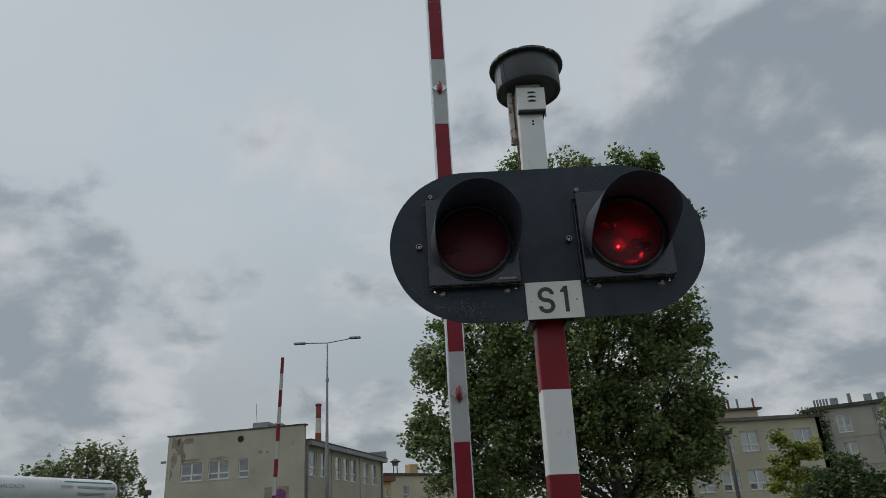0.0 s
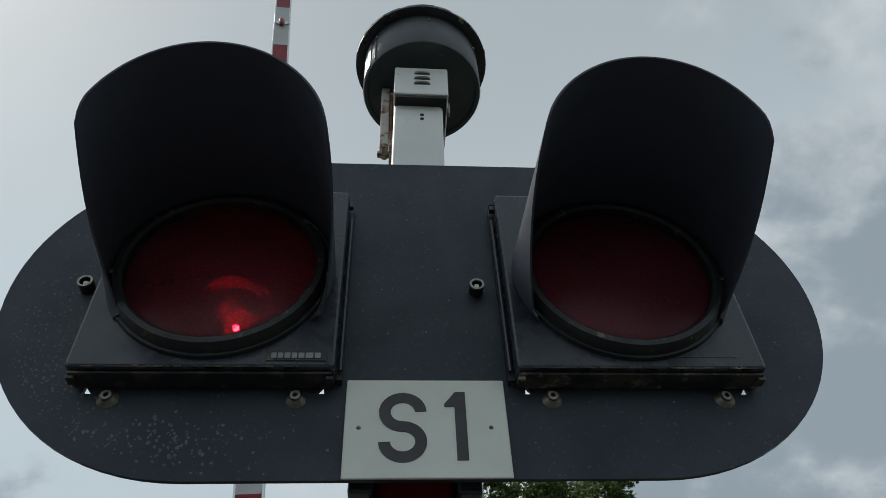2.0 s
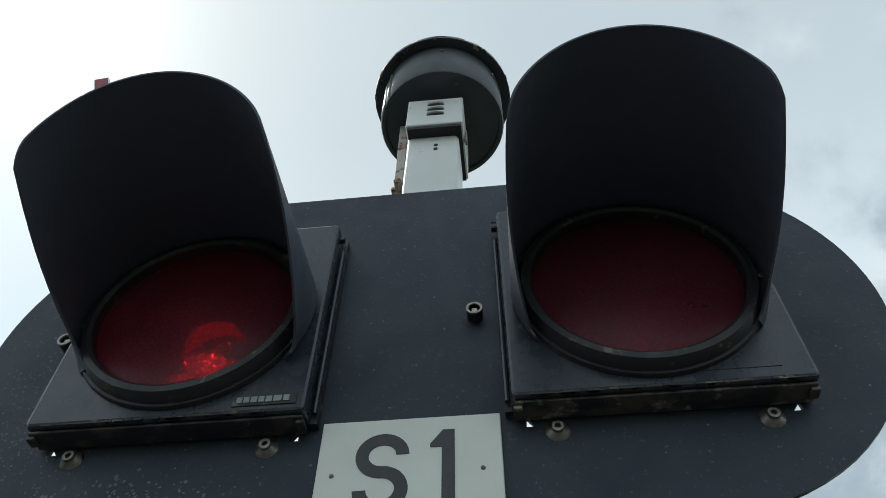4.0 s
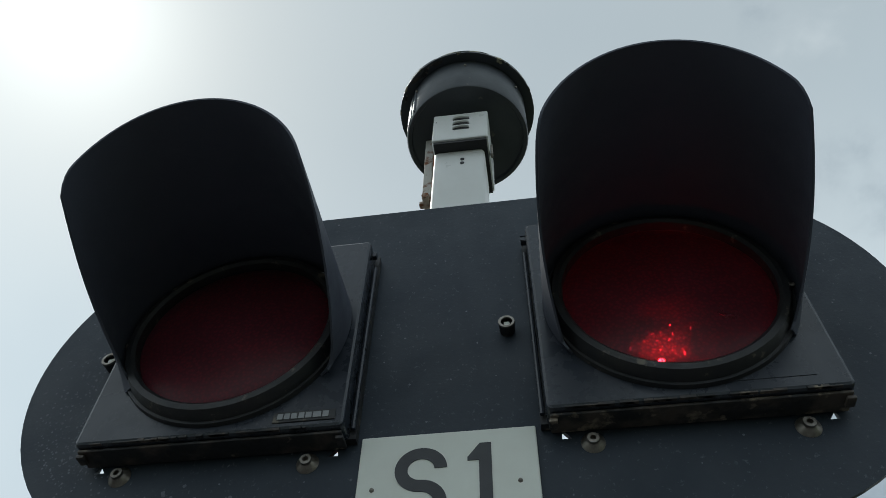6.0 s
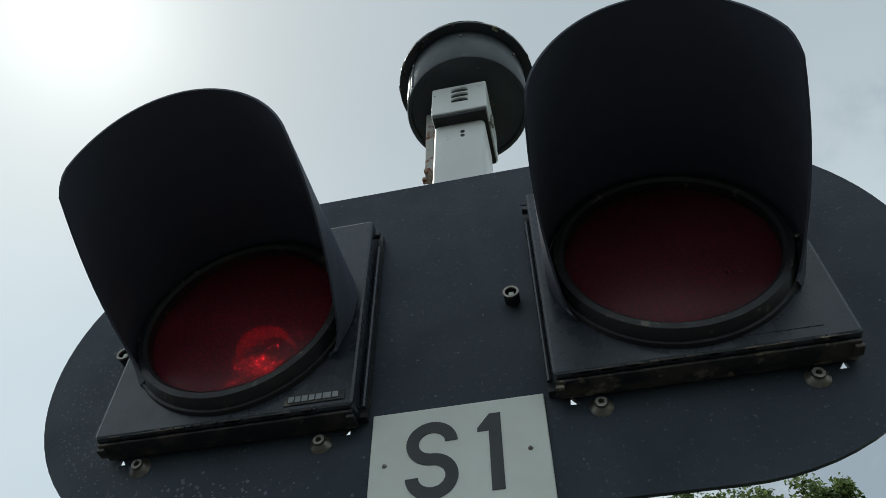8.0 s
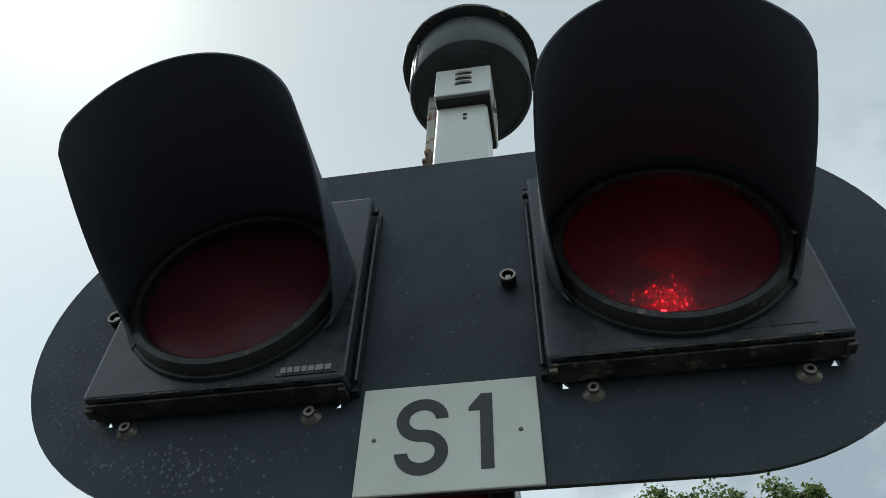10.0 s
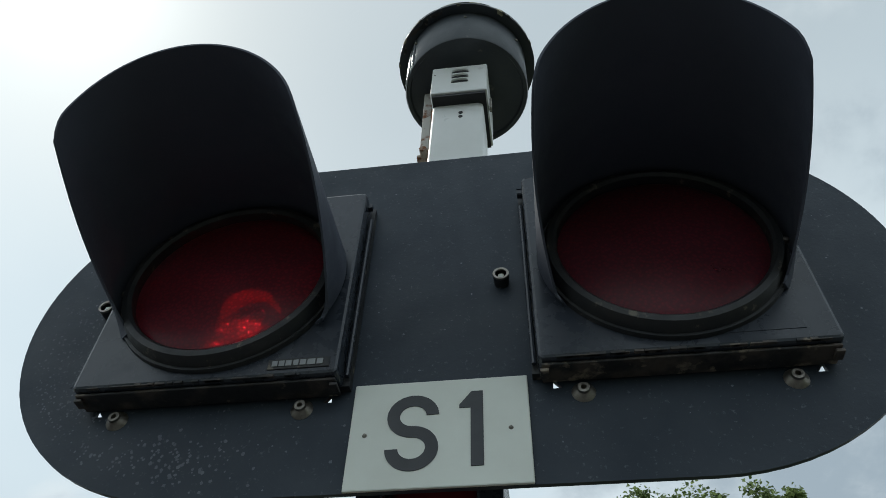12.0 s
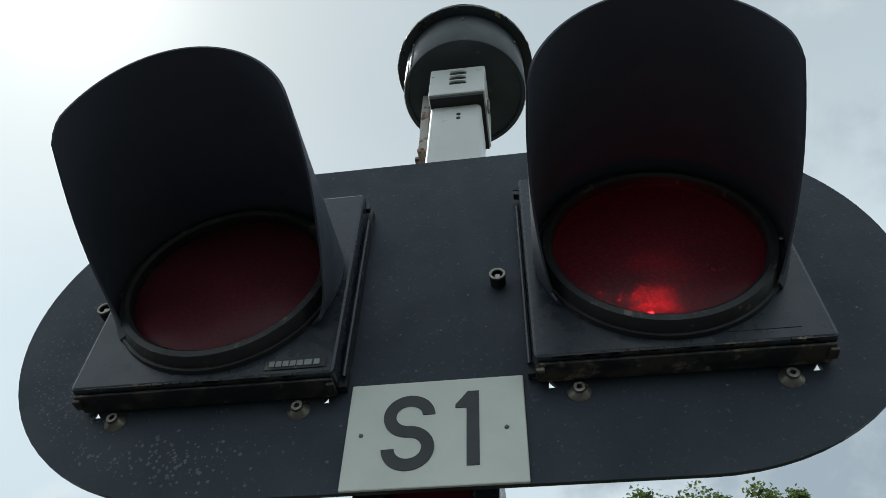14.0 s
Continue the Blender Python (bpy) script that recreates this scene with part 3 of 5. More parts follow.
rng = random.Random(31)
bm = bmesh.new()
for k in range(1150):
    if k >= 330:
        x, z = rng.gauss(-0.375, 0.045), rng.gauss(0.055, 0.075)
        if (x + 0.2305) ** 2 + (z - ZC) ** 2 > 0.052 or x > -0.3 and z > -0.03:
            continue
    elif k < 190:
        x, z = rng.gauss(-0.27, 0.055), rng.gauss(-0.072, 0.017)
        if z < -0.105 or z > -0.036 or (x < -0.23 and (abs(x) - 0.2305) ** 2 + (z - ZC) ** 2 > 0.052):
            continue
    else:
        x, z = rng.uniform(-0.44, 0.44), rng.uniform(-0.1, 0.36)
        if abs(x) > 0.23 and (abs(x) - 0.2305) ** 2 + (z - ZC) ** 2 > 0.052:
            continue
    r = rng.uniform(0.0006, 0.0023 if k < 190 else 0.0015)
    n = 7
    bm.faces.new([bm.verts.new((x + r * rng.uniform(0.6, 1.2) * math.cos(2 * math.pi * j / n), -0.00225, z + r * rng.uniform(0.6, 1.3) * math.sin(2 * math.pi * j / n))) for j in range(n)])
tagged(part("dried_spot", bm, SPOT, board, "pale dried water spots"), kind="stuff")

plate = part("number_plate", box(-0.0825, 0.0825, -0.006, -0.0025, -0.1125, 0.0, 0.0012), PLATE, head, "white plate with black characters")
RC, WS, SX = 0.0169, 0.0059, 1.08
spine = [(-0.0240 + SX * RC * math.cos(radians(a)), -0.0395 + RC * math.sin(radians(a)), a) for a in range(2, 271, 8)]
spine += [(-0.0240 + SX * RC * math.cos(radians(a)), -0.0733 + RC * math.sin(radians(a)), a + 180) for a in range(86, -179, -8)]
left_edge = [(x + WS * math.cos(radians(a)), z + WS * math.sin(radians(a))) for x, z, a in spine]
right_edge = [(x - WS * math.cos(radians(a)), z - WS * math.sin(radians(a))) for x, z, a in spine]
bm = bmesh.new()
ribbon = [[bm.verts.new((x, y, z)) for (x, z), y in ((l, -0.0068), (l, -0.0058), (r, -0.0058), (r, -0.0068))] for l, r in zip(left_edge, right_edge)]
for u, v in zip(ribbon, ribbon[1:]):
    for k in range(4):
        bm.faces.new((u[k], u[(k + 1) % 4], v[(k + 1) % 4], v[k]))
bm.faces.new(ribbon[0])
bm.faces.new(ribbon[-1])
part("letter_s", bm, LETTER, plate)
part("digit_one", sheet_with_holes([[(0.0290, -0.094), (0.0405, -0.094), (0.0405, -0.0155), (0.0300, -0.0155), (0.0185, -0.0300), (0.0185, -0.0335), (0.0290, -0.0335)]], -0.0068, -0.0058), LETTER, plate)
for x in (-0.068, 0.065):
    part("rivet", lathe([(0, -0.0082), (0.0012, -0.0082), (0.0023, -0.006), (0.0023, -0.004)], "y", 12, (x, 0, -0.0575)), STEEL, plate, smooth=True)


def bolt(x, z, washer=True, depth=0.0105, r=0.0055):
    b = part("bolt", lathe([(0, -depth + 0.005), (r * 0.45, -depth + 0.005), (r * 0.5, -depth), (r, -depth), (r * 1.05, -depth + 0.002), (r * 1.05, -0.001)], "y", 16, (x, 0, z)), STEEL, head, "socket head bolt", smooth="auto")
    if washer:
        part("washer", lathe([(r * 1.05, -0.0075), (r * 1.35, -0.0055), (r * 1.95, -0.0032), (r * 2.05, -0.0022), (r, -0.002)], "y", 20, (x, 0, z)), STEEL, b, smooth="auto")


for x in (-0.322, -0.134, 0.133, 0.320):
    bolt(x, -0.0215)
for x, z in ((-0.386, 0.128), (0.063, 0.130)):
    sleeve = part("bolt_sleeve", lathe([(0.0062, -0.0165), (0.0084, -0.0165), (0.0088, -0.015), (0.0082, -0.001), (0.0, -0.001)], "y", 20, (x, 0, z)), RUBBER, head, "dark sleeve with a bolt in it", smooth="auto")
    part("ring", lathe([(0.0062, -0.0172), (0.0087, -0.0172), (0.0090, -0.0158), (0.0090, -0.0148), (0.0062, -0.0148)], "y", 20, (x, 0, z), True), STEEL, sleeve, "bright ring")
    part("bolt_end", box(x - 0.0032, x + 0.0032, -0.0135, -0.002, z - 0.0032, z + 0.0032, 0.001), PLATE, sleeve, "pale bolt end")
bolt(0.106, 0.292, False, 0.012, 0.0065)
bolt(-0.345, 0.292, False, 0.012, 0.0065)

SHUTTERS = []


def lamp_unit(cx, tag, turn):
    """One lamp: box through the board, front door, rim, lens, reflector with bulb and shutter, hood."""
    cz = 0.125
    x0, x1, z0, z1 = cx - 0.134, cx + 0.134, -0.006, 0.272
    inward = 1 if cx < 0 else -1
    shell = [(0.108, -0.002), (0.108, 0.010), (0.093, 0.048), (0.058, 0.096), (0.030, 0.112), (0.028, 0.132), (0.0, 0.132)]
    unit = part("lamp", lathe(shell, "y", 48, (cx, 0, cz)), BLACK, head, "black lamp housing", smooth="auto")
    # front door with a round opening and a rounded front edge
    loop = []
    for sx, sz, a0 in ((1, 1, 0), (-1, 1, 90), (-1, -1, 180), (1, -1, 270)):
        for k in range(5):
            a = radians(a0 + 22.5 * k)
            r = 0.006
            loop.append((cx + sx * (0.134 - r) + r * math.cos(a), (z1 - r if sz > 0 else z0 + r) + r * math.sin(a)))
    ring = [(cx + 0.107 * math.cos(2 * math.pi * k / 56), cz + 0.107 * math.sin(2 * math.pi * k / 56)) for k in range(56)]
    bm = sheet_with_holes([loop, ring], -0.036, -0.012)
    es = [e for e in bm.edges if all(v.co.y < -0.035 for v in e.verts) and len([f for f in e.link_faces if abs(f.normal.y) < 0.5]) == 1
          and all((v.co.x - cx) ** 2 + (v.co.z - cz) ** 2 > 0.012 for v in e.verts)]
    bmesh.ops.bevel(bm, geom=es, offset=0.0035, segments=2, affect="EDGES", profile=0.5)
    part("door", bm, BLACK, unit, "black plastic front door")
    fx0, fx1 = (x0 + 0.003, x1 + 0.006) if inward > 0 else (x0 - 0.006, x1 - 0.003)
    frame_loop = [(fx0, z0 + 0.002), (fx1, z0 + 0.002), (fx1, z1 - 0.003), (fx0, z1 - 0.003)]
    part("frame", sheet_with_holes([frame_loop, ring], -0.0115, -0.0025), RUBBER, unit, "rubber sealed frame behind the door")
    chips = random.Random(60 if tag == "left" else 61)
    for _ in range(26):
        w, u = chips.uniform(0.003, 0.016), chips.uniform(x0 + 0.01, x1 - 0.026)
        part("bare_chip", box(u, u + w, -0.0372 + chips.uniform(0, 0.0006), -0.0335, z0 - 0.0006, z0 + chips.uniform(0.0006, 0.0026), 0.0004), GRIME, unit, "worn brown edge of the door")
    part("hinge_pin", tube([(cx + inward * 0.1375, -0.016, z0 + 0.01), (cx + inward * 0.1375, -0.016, z1 - 0.03)], 0.0025, 8), BLACK, unit, "black hinge pin")
    part("dusty_lip", box(x0 + 0.003, x1 - 0.003, -0.030, -0.004, z0 - 0.0035, z0 - 0.0004, 0.001), GRIME, unit, "dusty lower lip")
    for s in (-1, 1):
        part("hinge", box(cx + s * 0.1285 - 0.004, cx + s * 0.1285 + 0.004, -0.027, -0.014, z0 - 0.0075, z0 - 0.0036, 0.001), GRIME, unit, "small hinge lug")
        part("hook", box(cx + s * 0.1335, cx + s * 0.1395, -0.026, -0.019, z1 - 0.018, z1 - 0.010, 0.001), BLACK, unit, "small catch")
    part("rim", lathe([(0.104, -0.030), (0.1045, -0.052), (0.108, -0.055), (0.114, -0.054), (0.1165, -0.048), (0.118, -0.041), (0.121, -0.041), (0.122, -0.0362), (0.104, -0.030)], "y", 72, (cx, 0, cz)),
         RUBBER, unit, "black rubber lens ring", smooth="auto")
    prof = [(0.0, -0.052)] + [(0.104 * math.sin(a), -0.041 - 0.011 * math.cos(a)) for a in (0.25, 0.5, 0.75, 1.0, 1.25, 1.5)]
    lens = part("lens", lathe(prof, "y", 72, (cx, 0, cz)), LENS, unit, "dusty red lens", smooth=True)
    # near-black reflector bowl, its last points an added collar blocking bulb light, and bulb
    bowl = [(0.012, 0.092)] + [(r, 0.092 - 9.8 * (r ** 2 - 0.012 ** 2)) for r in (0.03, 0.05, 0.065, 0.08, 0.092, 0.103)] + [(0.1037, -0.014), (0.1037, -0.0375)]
    part("reflector", lathe(bowl, "y", 72, (cx, 0, cz)), BLACK_BOWL, unit, "bowl blackened and drawn forward to stop bulb reflections", smooth=True)
    bm = bmesh.new()
    bmesh.ops.create_uvsphere(bm, u_segments=16, v_segments=10, radius=0.0040)
    bmesh.ops.translate(bm, verts=bm.verts, vec=(cx, 0.062, cz))
    part("bulb", bm, BULB, unit, "glowing bulb", smooth=True)
    def half_sleeve(r, h, a0, a1):
        b = bmesh.new()
        rows = [[b.verts.new((q * math.cos(radians(a)), q * math.sin(radians(a)), z)) for a in range(a0, a1 + 1, 15)] for z, q in ((-h, 0.0006), (-h, r), (h, r), (h, 0.0006))]
        for u, v in zip(rows, rows[1:]):
            for k in range(len(u) - 1):
                b.faces.new((u[k], u[k + 1], v[k + 1], v[k]))
        return b

    # the socket is an added light block behind; an added half sleeve turns about it
    bm = half_sleeve(0.0185, 0.0185, -15, 195)
    bmesh.ops.translate(bm, verts=bm.verts, vec=(cx, 0.062, cz))
    part("socket", bm, DARK_AND_SHADE, unit, "added dark half shell blocking the bulb's light behind")
    sh = part("shutter", half_sleeve(0.0160, 0.0160, -15, 195), DARK_AND_SHADE, unit, "added turning shutter that makes the lamp flash")
    SHUTTERS.append((sh, Vector((cx, 0.062, cz)), tag))
    rng = random.Random(4 if tag == "left" else 9)
    inside = Vector((cx, 0.0, cz))
    bm = bmesh.new()

    def strip(p, q, w, toward):
        """A thin flat strip from p to q, added to catch bulb light."""
        d = (q - p).normalized()
        across = d.cross(toward).normalized() * w
        bm.faces.new([bm.verts.new(inside + c) for c in (p - across, q - across, q + across, p + across)])

    # added mirror slivers, turned halfway between bulb and viewer to make glints
    for _ in range(130 if tag == "left" else 150):
        a, r = radians(rng.gauss(-90, 85)), min(0.055, abs(rng.gauss(0.0, 0.036)) + 0.007)
        c = Vector((r * math.cos(a), rng.uniform(0.020, 0.044) - 0.062, r * math.sin(a) + 0.006))
        to_bulb = (-c).normalized()
        half_way = (to_bulb + Vector((rng.uniform(0.0, 0.8) if tag == "left" else rng.uniform(-0.5, 0.2), -0.74, -0.66)).normalized()).normalized()
        half_way = (half_way + Vector((rng.gauss(0, 0.10), rng.gauss(0, 0.10), rng.gauss(0, 0.10)))).normalized()
        t1 = half_way.cross(Vector((c.x, 0.0, c.z + 0.001)).normalized().cross(Vector((0, 1, 0))) + Vector((rng.gauss(0, 0.5), 0, rng.gauss(0, 0.5)))).normalized()
        t2 = half_way.cross(t1)
        w, h = rng.uniform(0.0010, 0.0040), rng.uniform(0.00016, 0.00030)
        o = inside + Vector((0, 0.062, 0)) + c
        bm.faces.new([bm.verts.new(o + t1 * w * i + t2 * h * j) for i, j in ((-1, -1), (1, -1), (1, 1), (-1, 1))])
    if tag == "right":
        # added slanting rows of mirror slivers, aimed at the far viewpoint for glint streaks
        for row in range(14):
            off = rng.uniform(-0.075, 0.075)
            for _ in range(rng.randint(6, 12)):
                p = rng.uniform(-0.085, 0.085)
                x, z = p * 0.92 + off * 0.39, -p * 0.39 + off * 0.92
                r = math.hypot(x, z)
                if not 0.038 < r < 0.088:
                    continue
                c = Vector((x, 0.092 - 9.8 * r * r - 0.004 - 0.062, z))
                normal = ((-c).normalized() + Vector((-0.25, -0.90, -0.35))).normalized()
                t1 = (Vector((0.92, 0, -0.39)) - normal * normal.dot(Vector((0.92, 0, -0.39)))).normalized()
                t2 = normal.cross(t1)
                w, h = rng.uniform(0.0012, 0.0034), rng.uniform(0.0004, 0.0007)
                o = inside + Vector((0, 0.062, 0)) + c
                bm.faces.new([bm.verts.new(o + t1 * w * i + t2 * h * j) for i, j in ((-1, -1), (1, -1), (1, 1), (-1, 1))])
    tagged(part("prisms", bm, SLIVER, unit, "added mirror slivers aimed to make glints around the bulb"), kind="stuff")
    # added pale strips fanning out before the bulb, drawing light streaks as dashes
    bm = bmesh.new()
    for _ in range(74 if tag == "right" else 52):
        a = radians(rng.gauss(90, 62 if tag == "right" else 78))
        r0 = rng.uniform(0.006, 0.034)
        hub = Vector((0.012, 0.034, -0.020)) if tag == "right" else Vector((-0.020, 0.034, -0.016))
        d = Vector((math.cos(a), rng.gauss(0, 0.1), math.sin(a) * 0.9)).normalized()
        if rng.random() < 0.25:
            d2 = Vector((math.cos(a + 1.3), 0, math.sin(a + 1.3)))
        else:
            d2 = d
        p = hub + d * r0
        for _ in range(rng.randint(1, 4)):
            step = rng.uniform(0.002, 0.008 if tag == "right" else 0.0055)
            if (p + d2 * step).xz.length > 0.072:
                break
            strip(p, p + d2 * step, rng.uniform(0.0003, 0.0006), Vector((0, 1, 0.6)))
            p = p + d2 * (step + rng.uniform(0.001, 0.003))
    for _ in range(90 if tag == "right" else 50):
        p = Vector((rng.gauss(0.012 if tag == "right" else -0.020, 0.017), 0.036, rng.gauss(-0.018, 0.006)))
        strip(p, p + Vector((rng.gauss(0, 0.0006), 0, rng.uniform(0.001, 0.0034))), rng.uniform(0.0003, 0.0006), Vector((0, 1, 0.6)))
    tagged(part("streak_strips", bm, FROST, unit, "added pale strips standing in for the lens's lit streaks"), kind="stuff")
    if tag == "right":
        # added flat pale discs that bounce bulb light as the lens's honeycomb of dots
        bm = bmesh.new()
        for i in range(-9, 10):
            for j in range(-5, 6):
                x, z = (i + 0.5 * (j % 2)) * 0.0037, j * 0.0034
                if (x / 0.034) ** 2 + (z / 0.019) ** 2 > 1 or rng.random() < 0.06:
                    continue
                r, o = rng.uniform(0.0008, 0.0011), inside + Vector((0.017 + x, 0.024, 0.046 + z))
                bm.faces.new([bm.verts.new(o + Vector((r * math.cos(radians(a)), 1.3 * r * math.sin(radians(a)), 0.0))) for a in range(0, 360, 60)])
        tagged(part("lit_dots", bm, FROST, unit, "added flat pale discs for the lens's lit honeycomb dots"), kind="stuff")
    else:
        bm = bmesh.new()
        rows = [[bm.verts.new(inside + Vector((0.036 * math.sin(radians(b)) * math.cos(radians(a)), 0.022 - 0.036 * math.cos(radians(b)), 0.001 + 0.036 * math.sin(radians(b)) * math.sin(radians(a))))) for a in range(4, 177, 12)] for b in range(4, 101, 8)]
        for u, v in zip(rows, rows[1:]):
            for k in range(len(u) - 1):
                bm.faces.new((u[k], u[k + 1], v[k + 1], v[k]))
        part("bulb_cap", bm, FROST, unit, "pale frosted cap over the bulb", smooth=True)
    # hood: open below, cut back towards the rim
    bm = bmesh.new()
    grid = []
    tmax = 124
    for i in range(63):
        th = -tmax + 2 * tmax * i / 62
        a = abs(th)
        full = 0.207 + 0.028 * max(0.0, math.cos(radians(th))) ** 1.3
        u = max(0.0, min(1.0, (a - 80) / (tmax - 80)))
        length = full
        if a >= 66:
            # rounded corner, then a straight cut to the ring
            cut = full * (1 - u) ** 0.92 if a > 80 else full
            length = min(full, cut) - (0.012 * ((a - 66) / 14) ** 2 if a < 80 else 0.012)
        length = max(0.008, length)
        row = []
        for j in range(13):
            s = j / 12
            r = 0.1250 - (0.0065 if inward > 0 else 0.0080) * s * length / 0.21
            y = -0.038 - s * length
            x = r * math.sin(radians(th)) + inward * (0.001 + 0.0098 * s if inward > 0 else 0.004 * s)
            z = r * math.cos(radians(th)) - 0.11 * s * length
            row.append(bm.verts.new((cx + x, y, cz + z)))
        grid.append(row)
    for u, v in zip(grid, grid[1:]):
        for k in range(12):
            bm.faces.new((u[k], u[k + 1], v[k + 1], v[k]))
    bmesh.ops.recalc_face_normals(bm, faces=bm.faces)
    bmesh.ops.solidify(bm, geom=list(bm.faces), thickness=0.0022)
    hood = part("hood", bm, INNER, unit, "long black hood open below", smooth="auto")
    for s in (-1, 1):
        part("screw", lathe([(0, -0.004), (0.003, -0.003), (0.003, 0.002)], "y", 10, (cx + s * 0.119, -0.044, cz - 0.01)), STEEL, hood)
    # maker's tag, drawn as plain blocks
    if tag == "left":
        plate_ = part("maker_tag", box(cx + 0.064, cx + 0.125, -0.0372, -0.0358, 0.0015, 0.0135, 0.0005), RUBBER, unit, "small tag with raised grey marks")
        x = cx + 0.0685
        for w in (0.006, 0.006, 0.0065, 0.006, 0.0065, 0.0085, 0.0065):
            part("mark", box(x, x + w * 0.92, -0.0382, -0.0372, 0.0042, 0.0110, 0.0003), TAG, plate_)
            x += w + 0.0008
    else:
        part("blank_tag", box(cx + 0.030, cx + 0.105, -0.0366, -0.0358, 0.008, 0.018, 0.0003), BLACK, unit, "blank recess for a tag")
    return unit


lamp_unit(-0.2275, "left", 0)
lamp_unit(0.2275, "right", 0)

# ---- barrier with its lowering arm ----
PIVOT = Vector((-0.2625, 1.297, -1.4145))
drive = thing("crossing_barrier", "level crossing barrier with red and white striped arm coming down", "barrier", at=(-0.12, 1.58, GROUND))
part("cabinet", box(-0.18, 0.18, -0.19, 0.19, 0.06, 1.0, 0.015), GALV, drive, "grey steel drive cabinet")
part("base", box(-0.22, 0.22, -0.22, 0.22, 0.0, 0.07, 0.01), ASPHALT, drive, "concrete base")
part("shaft", lathe([(0, -0.30), (0.035, -0.30), (0.035, -0.19), (0, -0.19)], "y", 20, (-0.1425, 0, 0.7855)), GALV, drive)
AW, AD, TIP, STEP = 0.0383, 0.032, 5.191, 0.4066
arm = part("arm", box(-AW + 0.002, AW - 0.002, -AD, AD, -0.3, TIP - 0.005, 0.003), ALU, drive, "striped aluminium arm with small red lamps")
for k in range(14):
    z0, z1 = max(-0.28, TIP - STEP * (k + 1)), TIP - STEP * k
    if z1 < z0:
        break
    mat = ARM_RED if k % 2 == 0 else ARM_WHITE
    part("band", box(-AW + 0.003, AW - 0.003, -AD - 0.0015, AD + 0.0015, z0, z1 - 0.001), mat, arm, "red reflective band" if k % 2 == 0 else "white reflective band")
for s in (-1, 1):
    part("edge", box(s * AW - 0.003, s * AW + 0.003, -AD - 0.002, AD + 0.002, -0.3, TIP, 0.001), ALU, arm, "bright aluminium edge")
part("joint_gap", box(-AW - 0.001, AW + 0.001, -AD - 0.003, AD + 0.003, 3.567, 3.575), DARK_AND_SHADE, arm, "dark joint line")
for z in (3.47, 3.545, 3.60, 3.69):
    for s in (-1, 1):
        part("screw", lathe([(0, -AD - 0.006), (0.004, -AD - 0.005), (0.004, -AD)], "y", 8, (s * 0.024, 0, z)), STEEL, arm)
for z in (1.336, 2.969, 4.602):
    base = lathe([(0, 0), (1.0, 0), (1.0, 1.0), (0, 1.0)], "y", 24)
    for v in base.verts:
        taper = 1 - 0.55 * abs(v.co.x)
        v.co = Vector((v.co.x * 0.040, -AD - 0.002 - v.co.y * 0.006, z + v.co.z * 0.026 * taper))
    part("lamp_base", base, ALU, arm, "aluminium lamp mount")
    bm = bmesh.new()
    bmesh.ops.create_uvsphere(bm, u_segments=18, v_segments=12, radius=1)
    bmesh.ops.transform(bm, matrix=Matrix.Translation((0, -AD - 0.008, z)) @ Matrix.Diagonal((0.016, 0.022, 0.038, 1)), verts=bm.verts)
    part("arm_lamp", bm, SMALL_RED, arm, "small red oval lamp", smooth=True)


# ---- trees ----
def leaves_mesh(name, spots, size, mat, parent, rng, label=""):
    """Many folded leaves about the given places."""
    n = len(spots)
    c = np.array(spots)
    d = rng.normal(size=(n, 3)) * (1, 1, 0.5) + (0, 0, -0.25)
    d /= np.linalg.norm(d, axis=1, keepdims=True)
    up = rng.normal(size=(n, 3)) * 0.6 + (0, 0, 1)
    side = np.cross(d, up)
    side /= np.linalg.norm(side, axis=1, keepdims=True)
    fold = np.cross(side, d)
    s = (size * rng.uniform(0.6, 1.3, n))[:, None]
    pts = np.stack([c, c + d * s * 0.5 + side * s * 0.42 + fold * s * 0.12, c + d * s, c + d * s * 0.5 - side * s * 0.42 + fold * s * 0.12], 1).reshape(-1, 3)
    faces = np.concatenate([np.arange(n)[:, None] * 4 + (0, 1, 2), np.arange(n)[:, None] * 4 + (0, 2, 3)])
    me = bpy.data.meshes.new(name)
    me.from_pydata(pts.tolist(), [], faces.tolist())
    me.materials.append(mat)
    ob = new(name, me)
    ob.parent = parent
    return tagged(ob, label)


